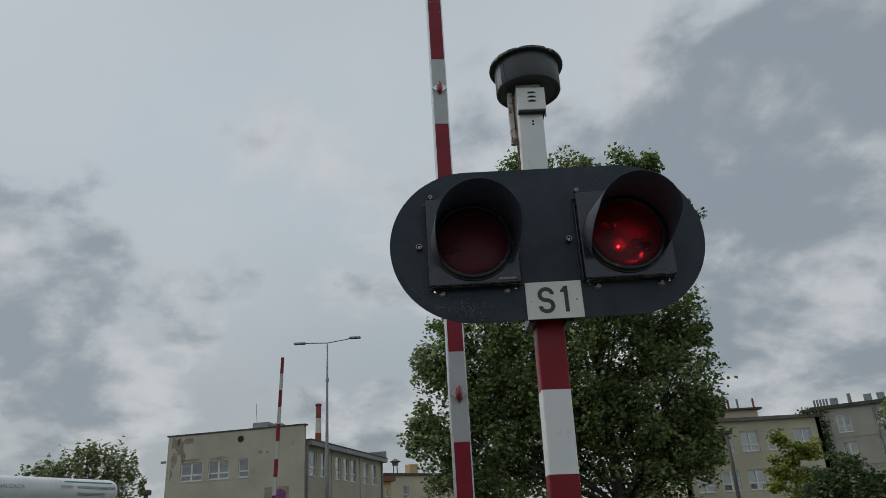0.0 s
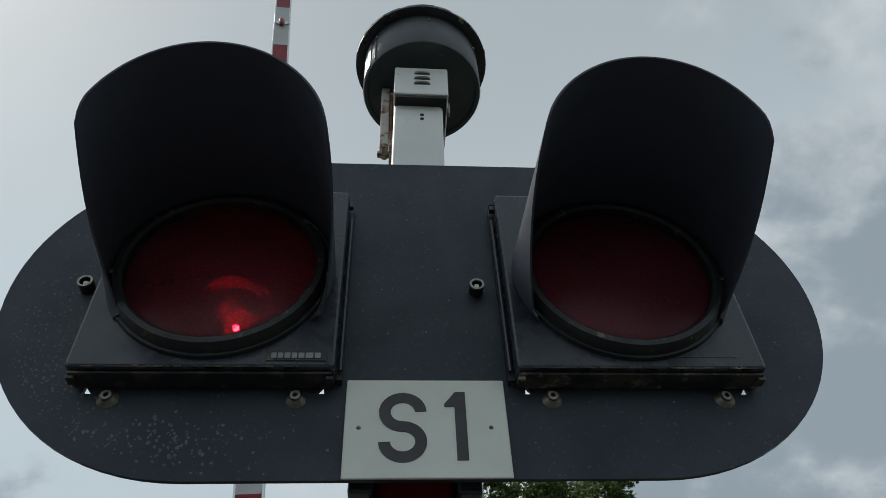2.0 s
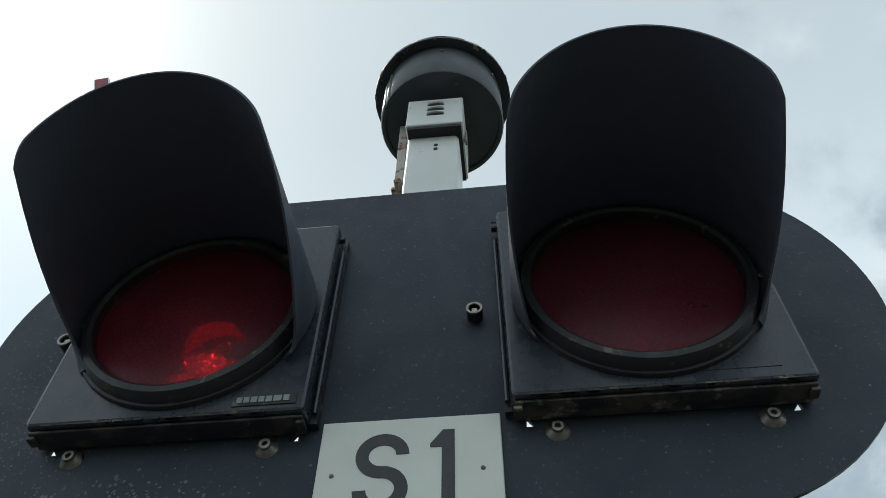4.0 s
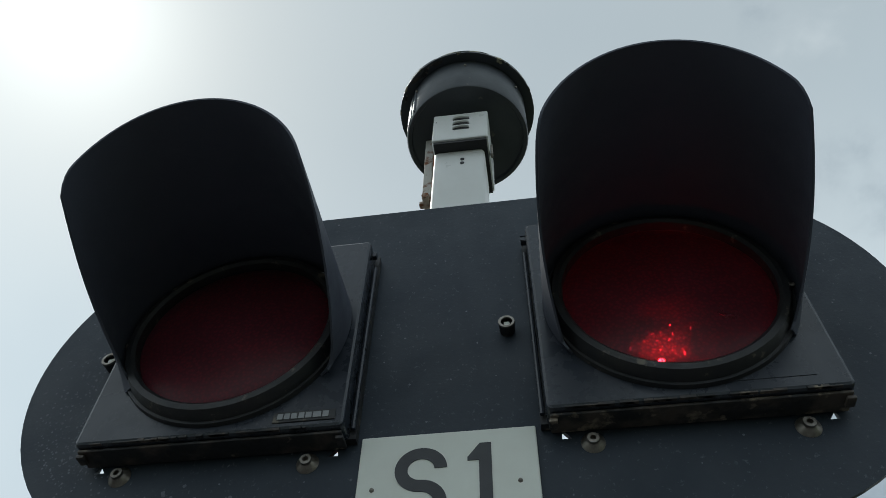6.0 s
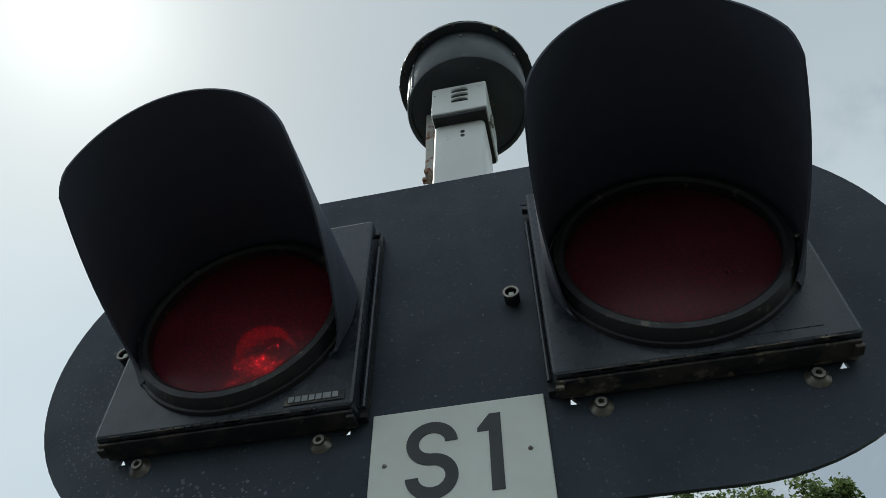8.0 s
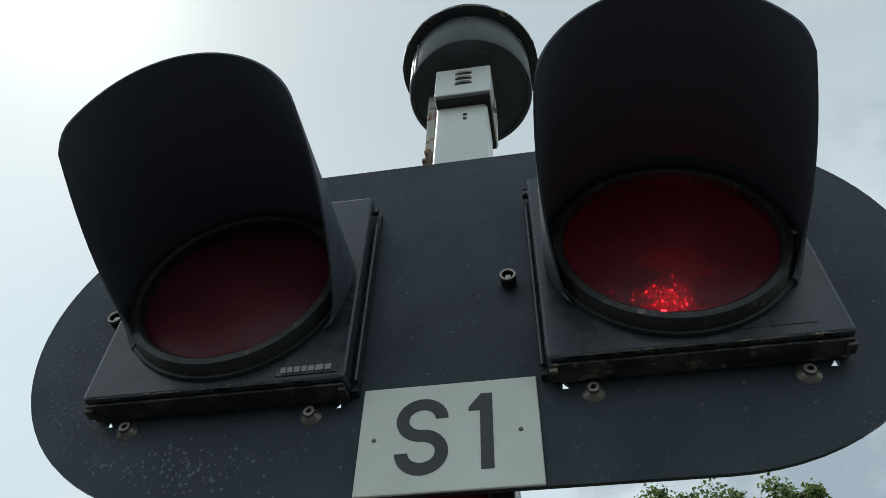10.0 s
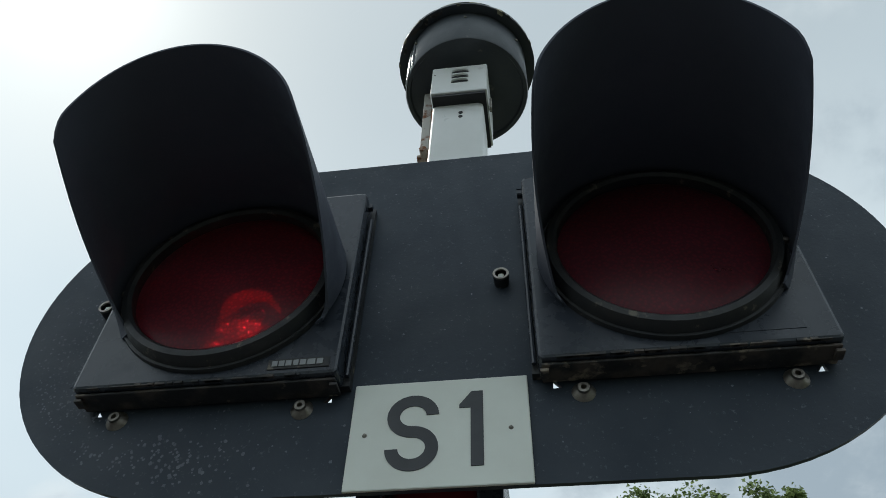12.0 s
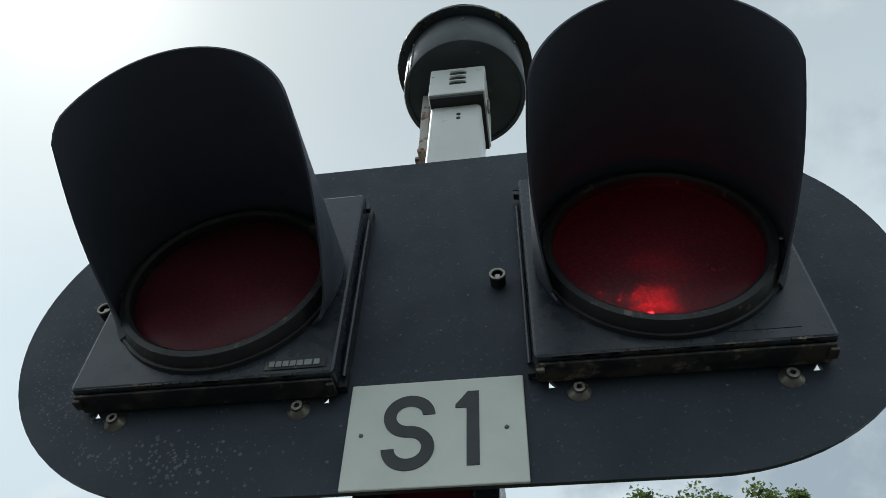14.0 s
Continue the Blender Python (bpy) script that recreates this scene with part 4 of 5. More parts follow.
def tree(name, label, foot, height, lobes, leaf, mat, per_lobe, trunk=0.2, seed=1, upright=False, unit=1.0):
    """A trunk with limbs into each lobe (x, y, z, radius, from the foot), and leaves in clumps within the lobes."""
    rng = np.random.default_rng(seed)
    t = thing(name, label, "tree", at=foot)
    bm = bmesh.new()
    top = Vector((0, 0, height * 0.8))
    steps = 8
    line = [Vector((rng.normal() * 0.02 * height * k / steps * 0.5, rng.normal() * 0.02 * height * k / steps * 0.5, height * 0.8 * k / steps)) for k in range(steps + 1)]
    add_tube(bm, line, [trunk * (1.35 if k == 0 else 1 - 0.85 * k / steps) for k in range(steps + 1)], 10)
    spots = []
    for lx, ly, lz, lr in lobes:
        c = Vector((lx, ly, lz))
        k = max(1, min(steps - 2, int(steps * (lz * 0.55) / (height * 0.8))))
        p0 = line[k]
        mid = p0.lerp(c, 0.5) + Vector((rng.normal(), rng.normal(), rng.normal())) * 0.1 * lr
        r0 = trunk * (1 - 0.85 * k / steps) * 0.33
        add_tube(bm, [p0, mid, c], [r0, r0 * 0.6, r0 * 0.22], 6)
        clumps = max(9, int(15 * (lr / unit) ** 2))
        for _ in range(clumps):
            v = Vector(rng.normal(size=3)).normalized() * lr * rng.uniform(0.3, 0.92) ** 0.6
            if upright:
                v = Vector((v.x, v.y, abs(v.z) * 1.2 - 0.3 * lr))
            e = c + v
            add_tube(bm, [c.lerp(mid, 0.4), c.lerp(e, 0.55) + Vector(rng.normal(size=3)) * 0.05 * lr, e], [r0 * 0.3, r0 * 0.18, 0.006], 4, False)
            m = per_lobe
            spread = 0.27 * rng.uniform(0.6, 1.1) * max(0.6, min(1.15, lr / unit)) * unit
            q = np.clip(rng.normal(size=(m, 3)), -1.5, 1.5) * spread * (0.9, 0.9, 0.65)
            if upright:
                q = np.clip(rng.normal(size=(m, 3)), -1.6, 1.6) * spread * (0.28, 0.28, 1.0)
            spots.append(np.array(e) * 1.0 + q)
            j = np.array(c.lerp(e, 0.6)) + rng.normal(size=(m // 3, 3)) * spread * 0.7
            spots.append(j)
    part("trunk", bm, BARK, t, "dark bark trunk and limbs", smooth=True)
    leaves_mesh("crown", np.concatenate(spots), leaf, mat, t, rng, "green leafy crown")
    return t


def seen_lobes(foot, d, rows):
    """Lobes given as bearing, height angle, radius and depth beyond the foot."""
    out = []
    for az, el, r, deep in rows:
        p = polar(az, d + deep, el)
        out.append((p.x - foot[0], p.y - foot[1], p.z - foot[2], r))
    return out


D, GROW = 42.0, 2.1
foot = Vector((*polar(13.0, D), GROUND))
tree("broadleaf_tree", "tall dense green broadleaf tree behind the crossing", foot, 25.0, seen_lobes(foot, D, [(az, el, r * GROW, deep * GROW) for az, el, r, deep in (
    (1.0, 12.5, 1.15, 0.0), (1.0, 7.5, 1.2, -0.5), (3.5, 10.0, 1.2, 0.8), (4.5, 5.0, 1.4, 0.0), (6.0, 15.5, 1.5, 0.0), (9.5, 12.0, 1.5, -1.0), (9.5, 5.5, 1.5, 0.5), (1.2, 14.9, 0.7, 0.0), (-0.4, 12.6, 0.6, 0.2), (-1.0, 8.3, 0.6, 0.0),
    (9.5, 20.0, 1.5, 0.5), (7.9, 26.4, 0.9, 0.0), (11.5, 26.2, 1.0, 0.3), (14.6, 26.2, 0.9, 0.0), (17.2, 26.0, 0.8, 0.2), (14.5, 21.5, 1.5, -0.8), (17.0, 20.0, 1.2, 0.4), (13.5, 15.5, 1.5, -1.2), (14.5, 9.0, 1.6, 0.6),
    (17.6, 15.0, 1.2, 0.0), (17.8, 10.0, 1.15, -0.6), (20.0, 13.4, 0.6, 0.0), (15.0, 3.5, 1.4, 0.0), (19.6, 8.4, 0.5, 0.2), (19.6, 5.6, 0.5, 0.0), (17.4, 4.0, 0.9, -0.4), (18.8, 7.0, 0.8, 0.4), (1.2, 3.0, 0.9, 0.5), (20.4, 21.6, 0.7, 0.0), (9.6, 26.6, 0.6, 0.0), (13.2, 26.4, 0.6, 0.1), (18.6, 25.9, 0.55, 0.0), (17.0, 7.0, 0.9, -1.0),
    (5.0, 12.5, 1.0, 0.4), (12.0, 8.0, 1.3, 0.0), (12.0, 17.5, 1.3, 0.3), (6.5, 8.0, 1.2, 0.2), (17.0, 12.5, 1.2, 0.8), (19.0, 7.6, 0.75, -0.3), (18.9, 5.0, 0.8, 0.0), (19.9, 6.3, 0.45, 0.0), (-1.4, 7.4, 0.5, 0.0), (2.4, 9.6, 1.0, -0.4), (7.5, 10.5, 1.3, 0.8), (10.5, 9.0, 1.2, -1.2))]),
    0.25, LEAF, 96, 0.40, 3, unit=GROW)
d2 = 30.0
foot = Vector((*polar(-24.5, d2), GROUND))
tree("willow_shrub", "grey-green bushy young tree with upright shoots", foot, 5.0, seen_lobes(foot, d2, [
    (-28.6, 4.7, 0.6, 0.0), (-28.0, 5.4, 0.75, 0.0), (-27.2, 5.8, 0.85, 0.3), (-26.3, 6.1, 0.85, -0.3), (-25.2, 6.2, 0.9, 0.2), (-24.1, 6.4, 0.9, 0.2), (-23.0, 5.7, 0.75, 0.0), (-22.5, 4.9, 0.7, 0.2), (-26.3, 4.6, 1.1, 0.0), (-24.6, 4.6, 1.1, 0.3),
    (-23.2, 4.0, 1.0, 0.0), (-27.6, 4.0, 1.0, 0.0)]),
    0.13, LEAF_WILLOW, 30, 0.1, 5, upright=True)
d3 = 34.0
foot = Vector((*polar(25.0, d3), GROUND))
tree("yellow_green_tree", "small yellow-green young tree before the cream building", foot, 4.3, seen_lobes(foot, d3, [
    (24.6, 5.0, 0.5, 0.0), (25.4, 3.9, 0.6, 0.2), (24.2, 3.4, 0.6, 0.0), (23.6, 2.6, 0.55, 0.0), (25.3, 2.3, 0.8, 0.2), (26.4, 4.2, 0.45, 0.0), (24.4, 1.6, 0.8, 0.0)]),
    0.15, LEAF_YELLOW, 44, 0.07, 6)
foot = Vector((*polar(28.5, 30), GROUND))
tree("dark_shrub", "dark green spreading shrub before the buildings", foot, 3.2, seen_lobes(foot, 30, [
    (26.8, 2.2, 0.7, 0.0), (28.0, 2.6, 0.8, 0.2), (29.2, 2.4, 0.7, 0.0), (30.2, 1.9, 0.6, 0.3), (27.6, 1.2, 0.8, 0.0), (29.2, 1.0, 0.9, 0.0), (25.8, 1.4, 0.6, 0.0)]),
    0.14, LEAF_DARK, 44, 0.08, 7)
foot = Vector((*polar(33.4, 24), GROUND))
tree("roadside_tree", "green broadleaf tree at the edge of the yard", foot, 5.2, seen_lobes(foot, 24, [
    (32.0, 6.2, 0.45, 0.0), (33.4, 6.6, 0.8, 0.0), (32.4, 4.6, 0.5, 0.0), (33.8, 4.0, 0.9, 0.3), (32.2, 3.0, 0.55, 0.0)]),
    0.13, LEAF, 44, 0.1, 8)
foot = Vector((*polar(2.6, 55), GROUND))
tree("far_tree", "distant green trees behind the crossing", foot, 6.5, seen_lobes(foot, 55, [
    (1.6, 3.2, 1.3, 0.0), (3.0, 3.6, 1.4, 1.0), (4.2, 4.4, 1.3, 0.0), (5.4, 3.4, 1.5, 0.0)]), 0.22, LEAF_PALE, 22, 0.2, 9)


# ---- buildings ----
def window(u0, u1, v0, v1, place, parent, split=2, transom=0.33, gap=False, blind=BLIND):
    """Frame, sill, panes and blind in an opening of a wall; place maps (along, out, up) to the building."""
    def bx(a0, a1, o0, o1, b0, b1):
        return box(a0, a1, o0, o1, b0, b1, 0.0, place)
    t = 0.07
    bm = bmesh.new()
    for a0, a1, b0, b1 in ((u0, u1, v0, v0 + t), (u0, u1, v1 - t, v1), (u0, u0 + t, v0, v1), (u1 - t, u1, v0, v1)):
        add_box(bm, a0, a1, -0.16, -0.08, b0, b1, 0, place)
    win = part("window", bm, FRAME, parent, "white framed window")
    vt = v0 + (v1 - v0) * transom
    part("transom", bx(u0, u1, -0.158, -0.072, vt - 0.045, vt + 0.045), FRAME, win)
    for k in range(1, split):
        u = u0 + (u1 - u0) * k / split
        part("mullion", bx(u - 0.06, u + 0.06, -0.157, -0.068, v0, v1), FRAME, win)
    for k in range(split):
        a0, a1 = u0 + (u1 - u0) * k / split, u0 + (u1 - u0) * (k + 1) / split
        g = part("pane", bx(a0 + 0.03, a1 - 0.03, -0.125, -0.115, v0 + 0.03, v1 - 0.03), GLASS, win)
        g.visible_shadow = False
        if blind:
            part("blind", bx(a0 + 0.04, a1 - 0.04, -0.145, -0.132, vt if gap and k == gap - 1 else v0 + 0.03, v1), blind, win, "window blind")
    part("sill", bx(u0 - 0.06, u1 + 0.06, -0.07, 0.05, v0 - 0.05, v0 - 0.003), FRAME, win)
    return win


def facade(name, house, p0, p1, z0, z1, openings, mat, thick=0.3, label="", blind=BLIND):
    """A wall from p0 to p1 with real openings (u0, u1, v0, v1, split, gap); outside lies to the right of the way from p0 to p1."""
    p0, p1 = Vector((*p0, 0)), Vector((*p1, 0))
    d = (p1 - p0).normalized()
    out = Vector((d.y, -d.x, 0))
    place = Matrix(((d.x, out.x, 0, p0.x), (d.y, out.y, 0, p0.y), (0, 0, 1, 0), (0, 0, 0, 1)))
    length = (p1 - p0).length
    rect = lambda a, b, c, e: [(a, c), (b, c), (b, e), (a, e)]
    bm = sheet_with_holes([rect(0, length, z0, z1)] + [rect(*o[:4]) for o in openings], -thick, 0.0)
    bm.transform(place)
    wall = part(name, bm, mat, house, label)
    for o in openings:
        window(o[0], o[1], o[2], o[3], place, house, o[4] if len(o) > 4 else 2, gap=o[5] if len(o) > 5 else False, blind=blind)
    return wall, place, length


def along(az, p0, p1):
    """Distance along the wall line p0-p1 at which it is met on the bearing az."""
    e = Vector(EYE[:2])
    w = Vector((math.sin(radians(az)), math.cos(radians(az))))
    a, d = Vector(p0), (Vector(p1) - Vector(p0)).normalized()
    m = Matrix(((d.x, -w.x), (d.y, -w.y)))
    s = m.inverted() @ (e - a)
    return s[0], s[1]


def span_openings(rows, p0, p1):
    """Openings from bearings and height angles of their corners."""
    out = []
    for az0, az1, el0, el1, *rest in rows:
        u0, r0 = along(az0, p0, p1)
        u1, r1 = along(az1, p0, p1)
        r = (r0 + r1) / 2
        out.append((u0, u1, EYE[2] + r * math.tan(radians(el0)), EYE[2] + r * math.tan(radians(el1)), *rest))
    return out


def roof_slab(house, pts, z0, z1, mat, name="roof", grow=0.15):
    c = sum((Vector(p) for p in pts), Vector((0, 0))) / len(pts)
    pts = [Vector(p) + (Vector(p) - c).normalized() * grow for p in pts]
    bm = bmesh.new()
    lo = [bm.verts.new((*p, z0)) for p in pts]
    hi = [bm.verts.new((*p, z1)) for p in pts]
    bm.faces.new(lo)
    bm.faces.new(hi)
    for k in range(len(pts)):
        j = (k + 1) % len(pts)
        bm.faces.new((lo[k], lo[j], hi[j], hi[k]))
    return part(name, bm, mat, house, "dark roof edge")


def align_rows(ops):
    """Openings of one storey share their sill and head heights."""
    v0 = sum(o[2] for o in ops) / len(ops)
    v1 = sum(o[3] for o in ops) / len(ops)
    return [(o[0], o[1], v0, v1, *o[4:]) for o in ops]


# plastered workshop with peeling corner
CORNER, LEFT, RIGHT = polar(-10.4, 50), polar(-20.1, 54.6), polar(-4.54, 64)
TOP = EYE[2] + 50 * math.tan(radians(8.63))
shop = thing("workshop_building", "pale plastered two-storey building with peeling paint", "building")
front = align_rows(span_openings([(-19.15, -17.65, 4.78, 6.12, 2), (-17.25, -15.8, 4.95, 6.22, 2), (-15.15, -14.4, 5.1, 6.35, 1)], LEFT, CORNER))
wall, PL, LEN = facade("wall", shop, LEFT, CORNER, GROUND, TOP, front, PLASTER, blind=CURTAIN, label="cracked pale plaster wall")
side = align_rows(span_openings([(-10.0, -9.45, 4.75, 6.7, 1), (-9.15, -8.75, 4.8, 6.5, 1), (-8.05, -7.65, 4.6, 6.2, 1), (-7.45, -7.05, 4.5, 6.1, 1), (-6.9, -6.5, 4.4, 5.95, 1), (-5.95, -5.6, 4.2, 5.7, 1), (-5.35, -5.0, 4.1, 5.6, 1)], CORNER, RIGHT))
low = [(o[0], o[1], o[2] - 3.3, o[3] - 3.3, *o[4:]) for o in side]
SIDE_TOP = TOP - 1.0
wall2, PS, LEN2 = facade("wall", shop, CORNER, RIGHT, GROUND, SIDE_TOP, side + low, PLASTER, blind=CURTAIN, label="cracked pale plaster wall")
BACK = (RIGHT[0] + LEFT[0] - CORNER[0], RIGHT[1] + LEFT[1] - CORNER[1])
facade("wall", shop, RIGHT, BACK, GROUND, SIDE_TOP, [], PLASTER)
facade("wall", shop, BACK, LEFT, GROUND, TOP - 0.2, [], PLASTER)
part("roof", box(0.302, LEN2 + 0.3, -LEN, 0.40, SIDE_TOP + 0.002, SIDE_TOP + 0.12, 0, PS), ROOF, shop, "dark flat roof")
part("coping", box(-0.1, LEN + 0.1, -0.4, 0.06, TOP + 0.002, TOP + 0.09, 0, PL), ROOF, shop, "dark metal coping")
part("cornice", box(0.25, LEN2 + 0.2, -0.1, 0.42, SIDE_TOP - 0.28, SIDE_TOP - 0.003, 0, PS), EAVES, shop, "grey metal eaves")
part("end_parapet", box(LEN2 - 0.3, LEN2, -6, 0.4, SIDE_TOP + 0.125, SIDE_TOP + 0.62, 0, PS), EAVES, shop, "grey end parapet")
part("downpipe", tube([PS @ Vector((0.3, 0.12, GROUND)), PS @ Vector((0.3, 0.12, SIDE_TOP - 0.3))], 0.07, 8), EAVES, shop, "grey downpipe")
part("downpipe", tube([PS @ Vector((LEN2 - 0.4, 0.12, GROUND)), PS @ Vector((LEN2 - 0.4, 0.12, SIDE_TOP - 0.3))], 0.07, 8), EAVES, shop, "grey downpipe")
for u in (4.4, 9.9):
    part("pilaster", box(u, u + 0.35, 0.003, 0.07, GROUND, SIDE_TOP - 0.3, 0, PS), PLASTER, shop)
part("string_course", box(0, LEN2, 0.004, 0.08, 1.05, 1.2, 0, PS), PLASTER, shop)
part("string_course", box(0, LEN, 0.004, 0.06, 1.0, 1.1, 0, PL), PLASTER, shop)
part("pilaster", box(LEN - 0.9, LEN + 0.07, 0.004, 0.06, GROUND, TOP - 0.3, 0, PL), PLASTER, shop)
u, r = along(-15.05, LEFT, CORNER)
hole = lathe([(0, 0.015), (0.17, 0.015), (0.19, 0.03), (0.22, 0.03), (0.22, -0.05)], "y", 24, (u, 0, EYE[2] + r * math.tan(radians(7.72))))
hole.transform(PL)
part("round_vent", hole, DARK_AND_SHADE, shop, "round dark vent")


def flake(u, z, w, h, seed, place, parent, mat=PEELED, out=0.006):
    """An irregular patch of bared or mended plaster."""
    rng = random.Random(seed)
    bm = bmesh.new()
    n = 22
    pts = []
    for k in range(n):
        a = 2 * math.pi * k / n
        q = rng.uniform(0.55, 1.1)
        pts.append(bm.verts.new(place @ Vector((u + w * q * math.cos(a), out, z + h * q * math.sin(a)))))
    f = bm.faces.new(pts)
    r = bmesh.ops.extrude_face_region(bm, geom=[f])
    off = place.to_3x3() @ Vector((0, -0.01, 0))
    bmesh.ops.translate(bm, verts=[g for g in r["geom"] if isinstance(g, bmesh.types.BMVert)], vec=off)
    part("bare_patch", bm, mat, parent, "patch of peeled plaster")


for k, (u, z, w, h) in enumerate(((0.5, TOP - 0.5, 0.4, 0.4), (0.9, TOP - 0.8, 0.35, 0.7), (1.6, TOP - 0.35, 0.5, 0.25), (0.5, TOP - 1.6, 0.25, 0.6), (0.25, TOP - 2.5, 0.2, 0.5), (1.2, TOP - 1.5, 0.2, 0.4),
                                  (LEN - 0.4, TOP - 0.9, 0.22, 0.15), (LEN - 3.1, TOP - 1.5, 0.18, 0.12), (LEN - 2.6, TOP - 1.55, 0.15, 0.1))):
    flake(u, z, w, h, 20 + k, PL, shop)
for o in front[:2]:
    flake((o[0] + o[1]) / 2, o[3] + 0.16, (o[1] - o[0]) * 0.55, 0.11, 40 + int(o[0]), PL, shop)
part("mended_patch", box(LEN - 2.7, LEN - 1.0, 0.004, 0.012, 2.2, 3.1, 0, PL), PEELED, shop, "grey mended patch")
part("roof_unit", box(LEN * 0.575, LEN * 0.69, -2.2, -1.0, SIDE_TOP + 0.125, TOP + 0.62, 0.02, PL), GALV, shop, "grey roof ventilation unit")
part("roof_unit", box(LEN * 0.72, LEN * 0.76, -2.2, -1.4, SIDE_TOP + 0.125, TOP + 0.55, 0.02, PL), GALV, shop, "grey roof ventilation unit")
part("antenna", tube([PL @ Vector((5.7, -2, SIDE_TOP)), PL @ Vector((5.45, -2, TOP + 2.1))], 0.018, 5), EAVES, shop, "thin rod antenna")
part("wall_lamp", box(-0.35, -0.02, 0.02, 0.2, TOP - 1.75, TOP - 1.6, 0.02, PL), EAVES, shop, "floodlight on the corner")
part("air_conditioner", box(2.5, 3.5, 0.01, 0.5, 0.75, 1.45, 0.03, PL), FRAME, shop, "white air conditioner box")
part("lean_to", box(3.6, LEN - 0.9, 0.01, 2.2, 0.0, 0.75, 0.02, PL), ROOF, shop, "dark lean-to roof")

# cream school-like block and grey block behind it
A0, A1 = polar(17.8, 56 / math.cos(radians(17.8))), polar(27.2, 56 / math.cos(radians(27.2)))
CT = EYE[2] + 7.06
cream = thing("cream_building", "cream rendered three-storey building with white windows", "building")
up = align_rows(span_openings([(18.45, 19.6, 4.70, 6.05, 2), (20.2, 21.36, 4.65, 6.0, 2), (21.94, 23.1, 4.57, 5.96, 2), (23.64, 24.71, 4.52, 5.91, 2), (25.47, 26.5, 4.45, 5.84, 2)], A0, A1))
dn = align_rows(span_openings([(18.5, 19.64, 2.09, 3.44, 2), (20.22, 21.39, 2.06, 3.42, 2, 1), (21.93, 23.05, 2.01, 3.39, 2, 1), (23.64, 24.71, 1.95, 3.33, 2), (25.47, 26.5, 1.9, 3.25, 2)], A0, A1))
_, PA, LA = facade("wall", cream, A0, A1, GROUND, CT, up + dn, CREAM, label="cream rendered wall", blind=PALE_BLIND)
dA = (Vector(A1) - Vector(A0)).normalized()
nA = Vector((dA.y, -dA.x))
A2, A3 = tuple(Vector(A1) - nA * 11), tuple(Vector(A0) - nA * 11)
facade("wall", cream, A1, A2, GROUND, CT, [], CREAM)
facade("wall", cream, A2, A3, GROUND, CT, [], CREAM)
facade("wall", cream, A3, A0, GROUND, CT, [], CREAM)
roof_slab(cream, [A0, A1, A2, A3], CT + 0.002, CT + 0.26, COPING, grow=0.4)
ATTIC_END = along(24.0, A0, A1)[0]
part("attic", box(0.6, ATTIC_END, -8, -1.6, CT + 0.285, CT + 1.05, 0, PA), CREAM, cream, "set back attic")
part("attic_roof", box(0.3, ATTIC_END + 0.3, -8.3, -1.3, CT + 1.052, CT + 1.2, 0, PA), ROOF, cream, "dark attic roof")
part("downpipe", tube([PA @ Vector((0.25, 0.1, GROUND)), PA @ Vector((0.25, 0.1, CT - 0.05))], 0.06, 8), WOODPOLE, cream, "dark downpipe")
for k, u in enumerate((0.5, 0.53, 0.6, 0.72)):
    part("flue", tube([PA @ Vector((LA * u, -4, CT + 0.28)), PA @ Vector((LA * u, -4, CT + (3.0 if k == 0 else 2.3)))], 0.09, 8), BRICK if k % 2 else EAVES, cream, "roof flue")

B0, B1 = polar(27.0, 72), polar(36.0, 72)
BT = EYE[2] + 8.62
grey = thing("grey_building", "grey panel building with rooftop flues and white windows", "building")
bo = []
for el0, el1, gap in ((5.24, 6.38, False), (3.45, 4.6, 1), (1.71, 2.75, False)):
    bo += align_rows(span_openings([(28.25, 29.08, el0, el1, 2, gap), (30.5, 31.35, el0, el1, 2), (32.8, 33.65, el0, el1, 2)], B0, B1))
_, PB, LB = facade("wall", grey, B0, B1, GROUND, BT, bo, GREYWALL, label="grey beige panel wall")
dB = (Vector(B1) - Vector(B0)).normalized()
nB = Vector((dB.y, -dB.x))
B2, B3 = tuple(Vector(B1) - nB * 10), tuple(Vector(B0) - nB * 10)
for q0, q1 in ((B1, B2), (B2, B3), (B3, B0)):
    facade("wall", grey, q0, q1, GROUND, BT, [], GREYWALL)
roof_slab(grey, [B0, B1, B2, B3], BT + 0.002, BT + 0.3, ROOF, grow=0.4)
for v in (BT - 2.45, BT - 4.75):
    part("panel_joint", box(0, LB, 0.004, 0.05, v, v + 0.14, 0, PB), GREYWALL, grey)
for u in (1.0, 4.6, 8.4):
    part("downpipe", tube([PB @ Vector((u, 0.1, GROUND)), PB @ Vector((u, 0.1, BT - 0.05))], 0.07, 8), EAVES, grey, "grey downpipe")
for k in range(5):
    part("flue", tube([PB @ Vector((0.1 + k * 0.25, -1.2, BT + 0.2)), PB @ Vector((0.1 + k * 0.25, -1.2, BT + 1.05))], 0.09, 8), EAVES, grey, "roof flue")
for u in (1.35, 4.0, 5.0):
    part("roof_unit", box(u, u + 0.62, -1.9, -1.2, BT + 0.3, BT + 1.05, 0.03, PB), GALV, grey, "rooftop air unit")
part("flue", tube([PB @ Vector((2.9, -1.2, BT + 0.2)), PB @ Vector((2.9, -1.2, BT + 1.25))], 0.16, 8), PEELED, grey, "mortared flue")

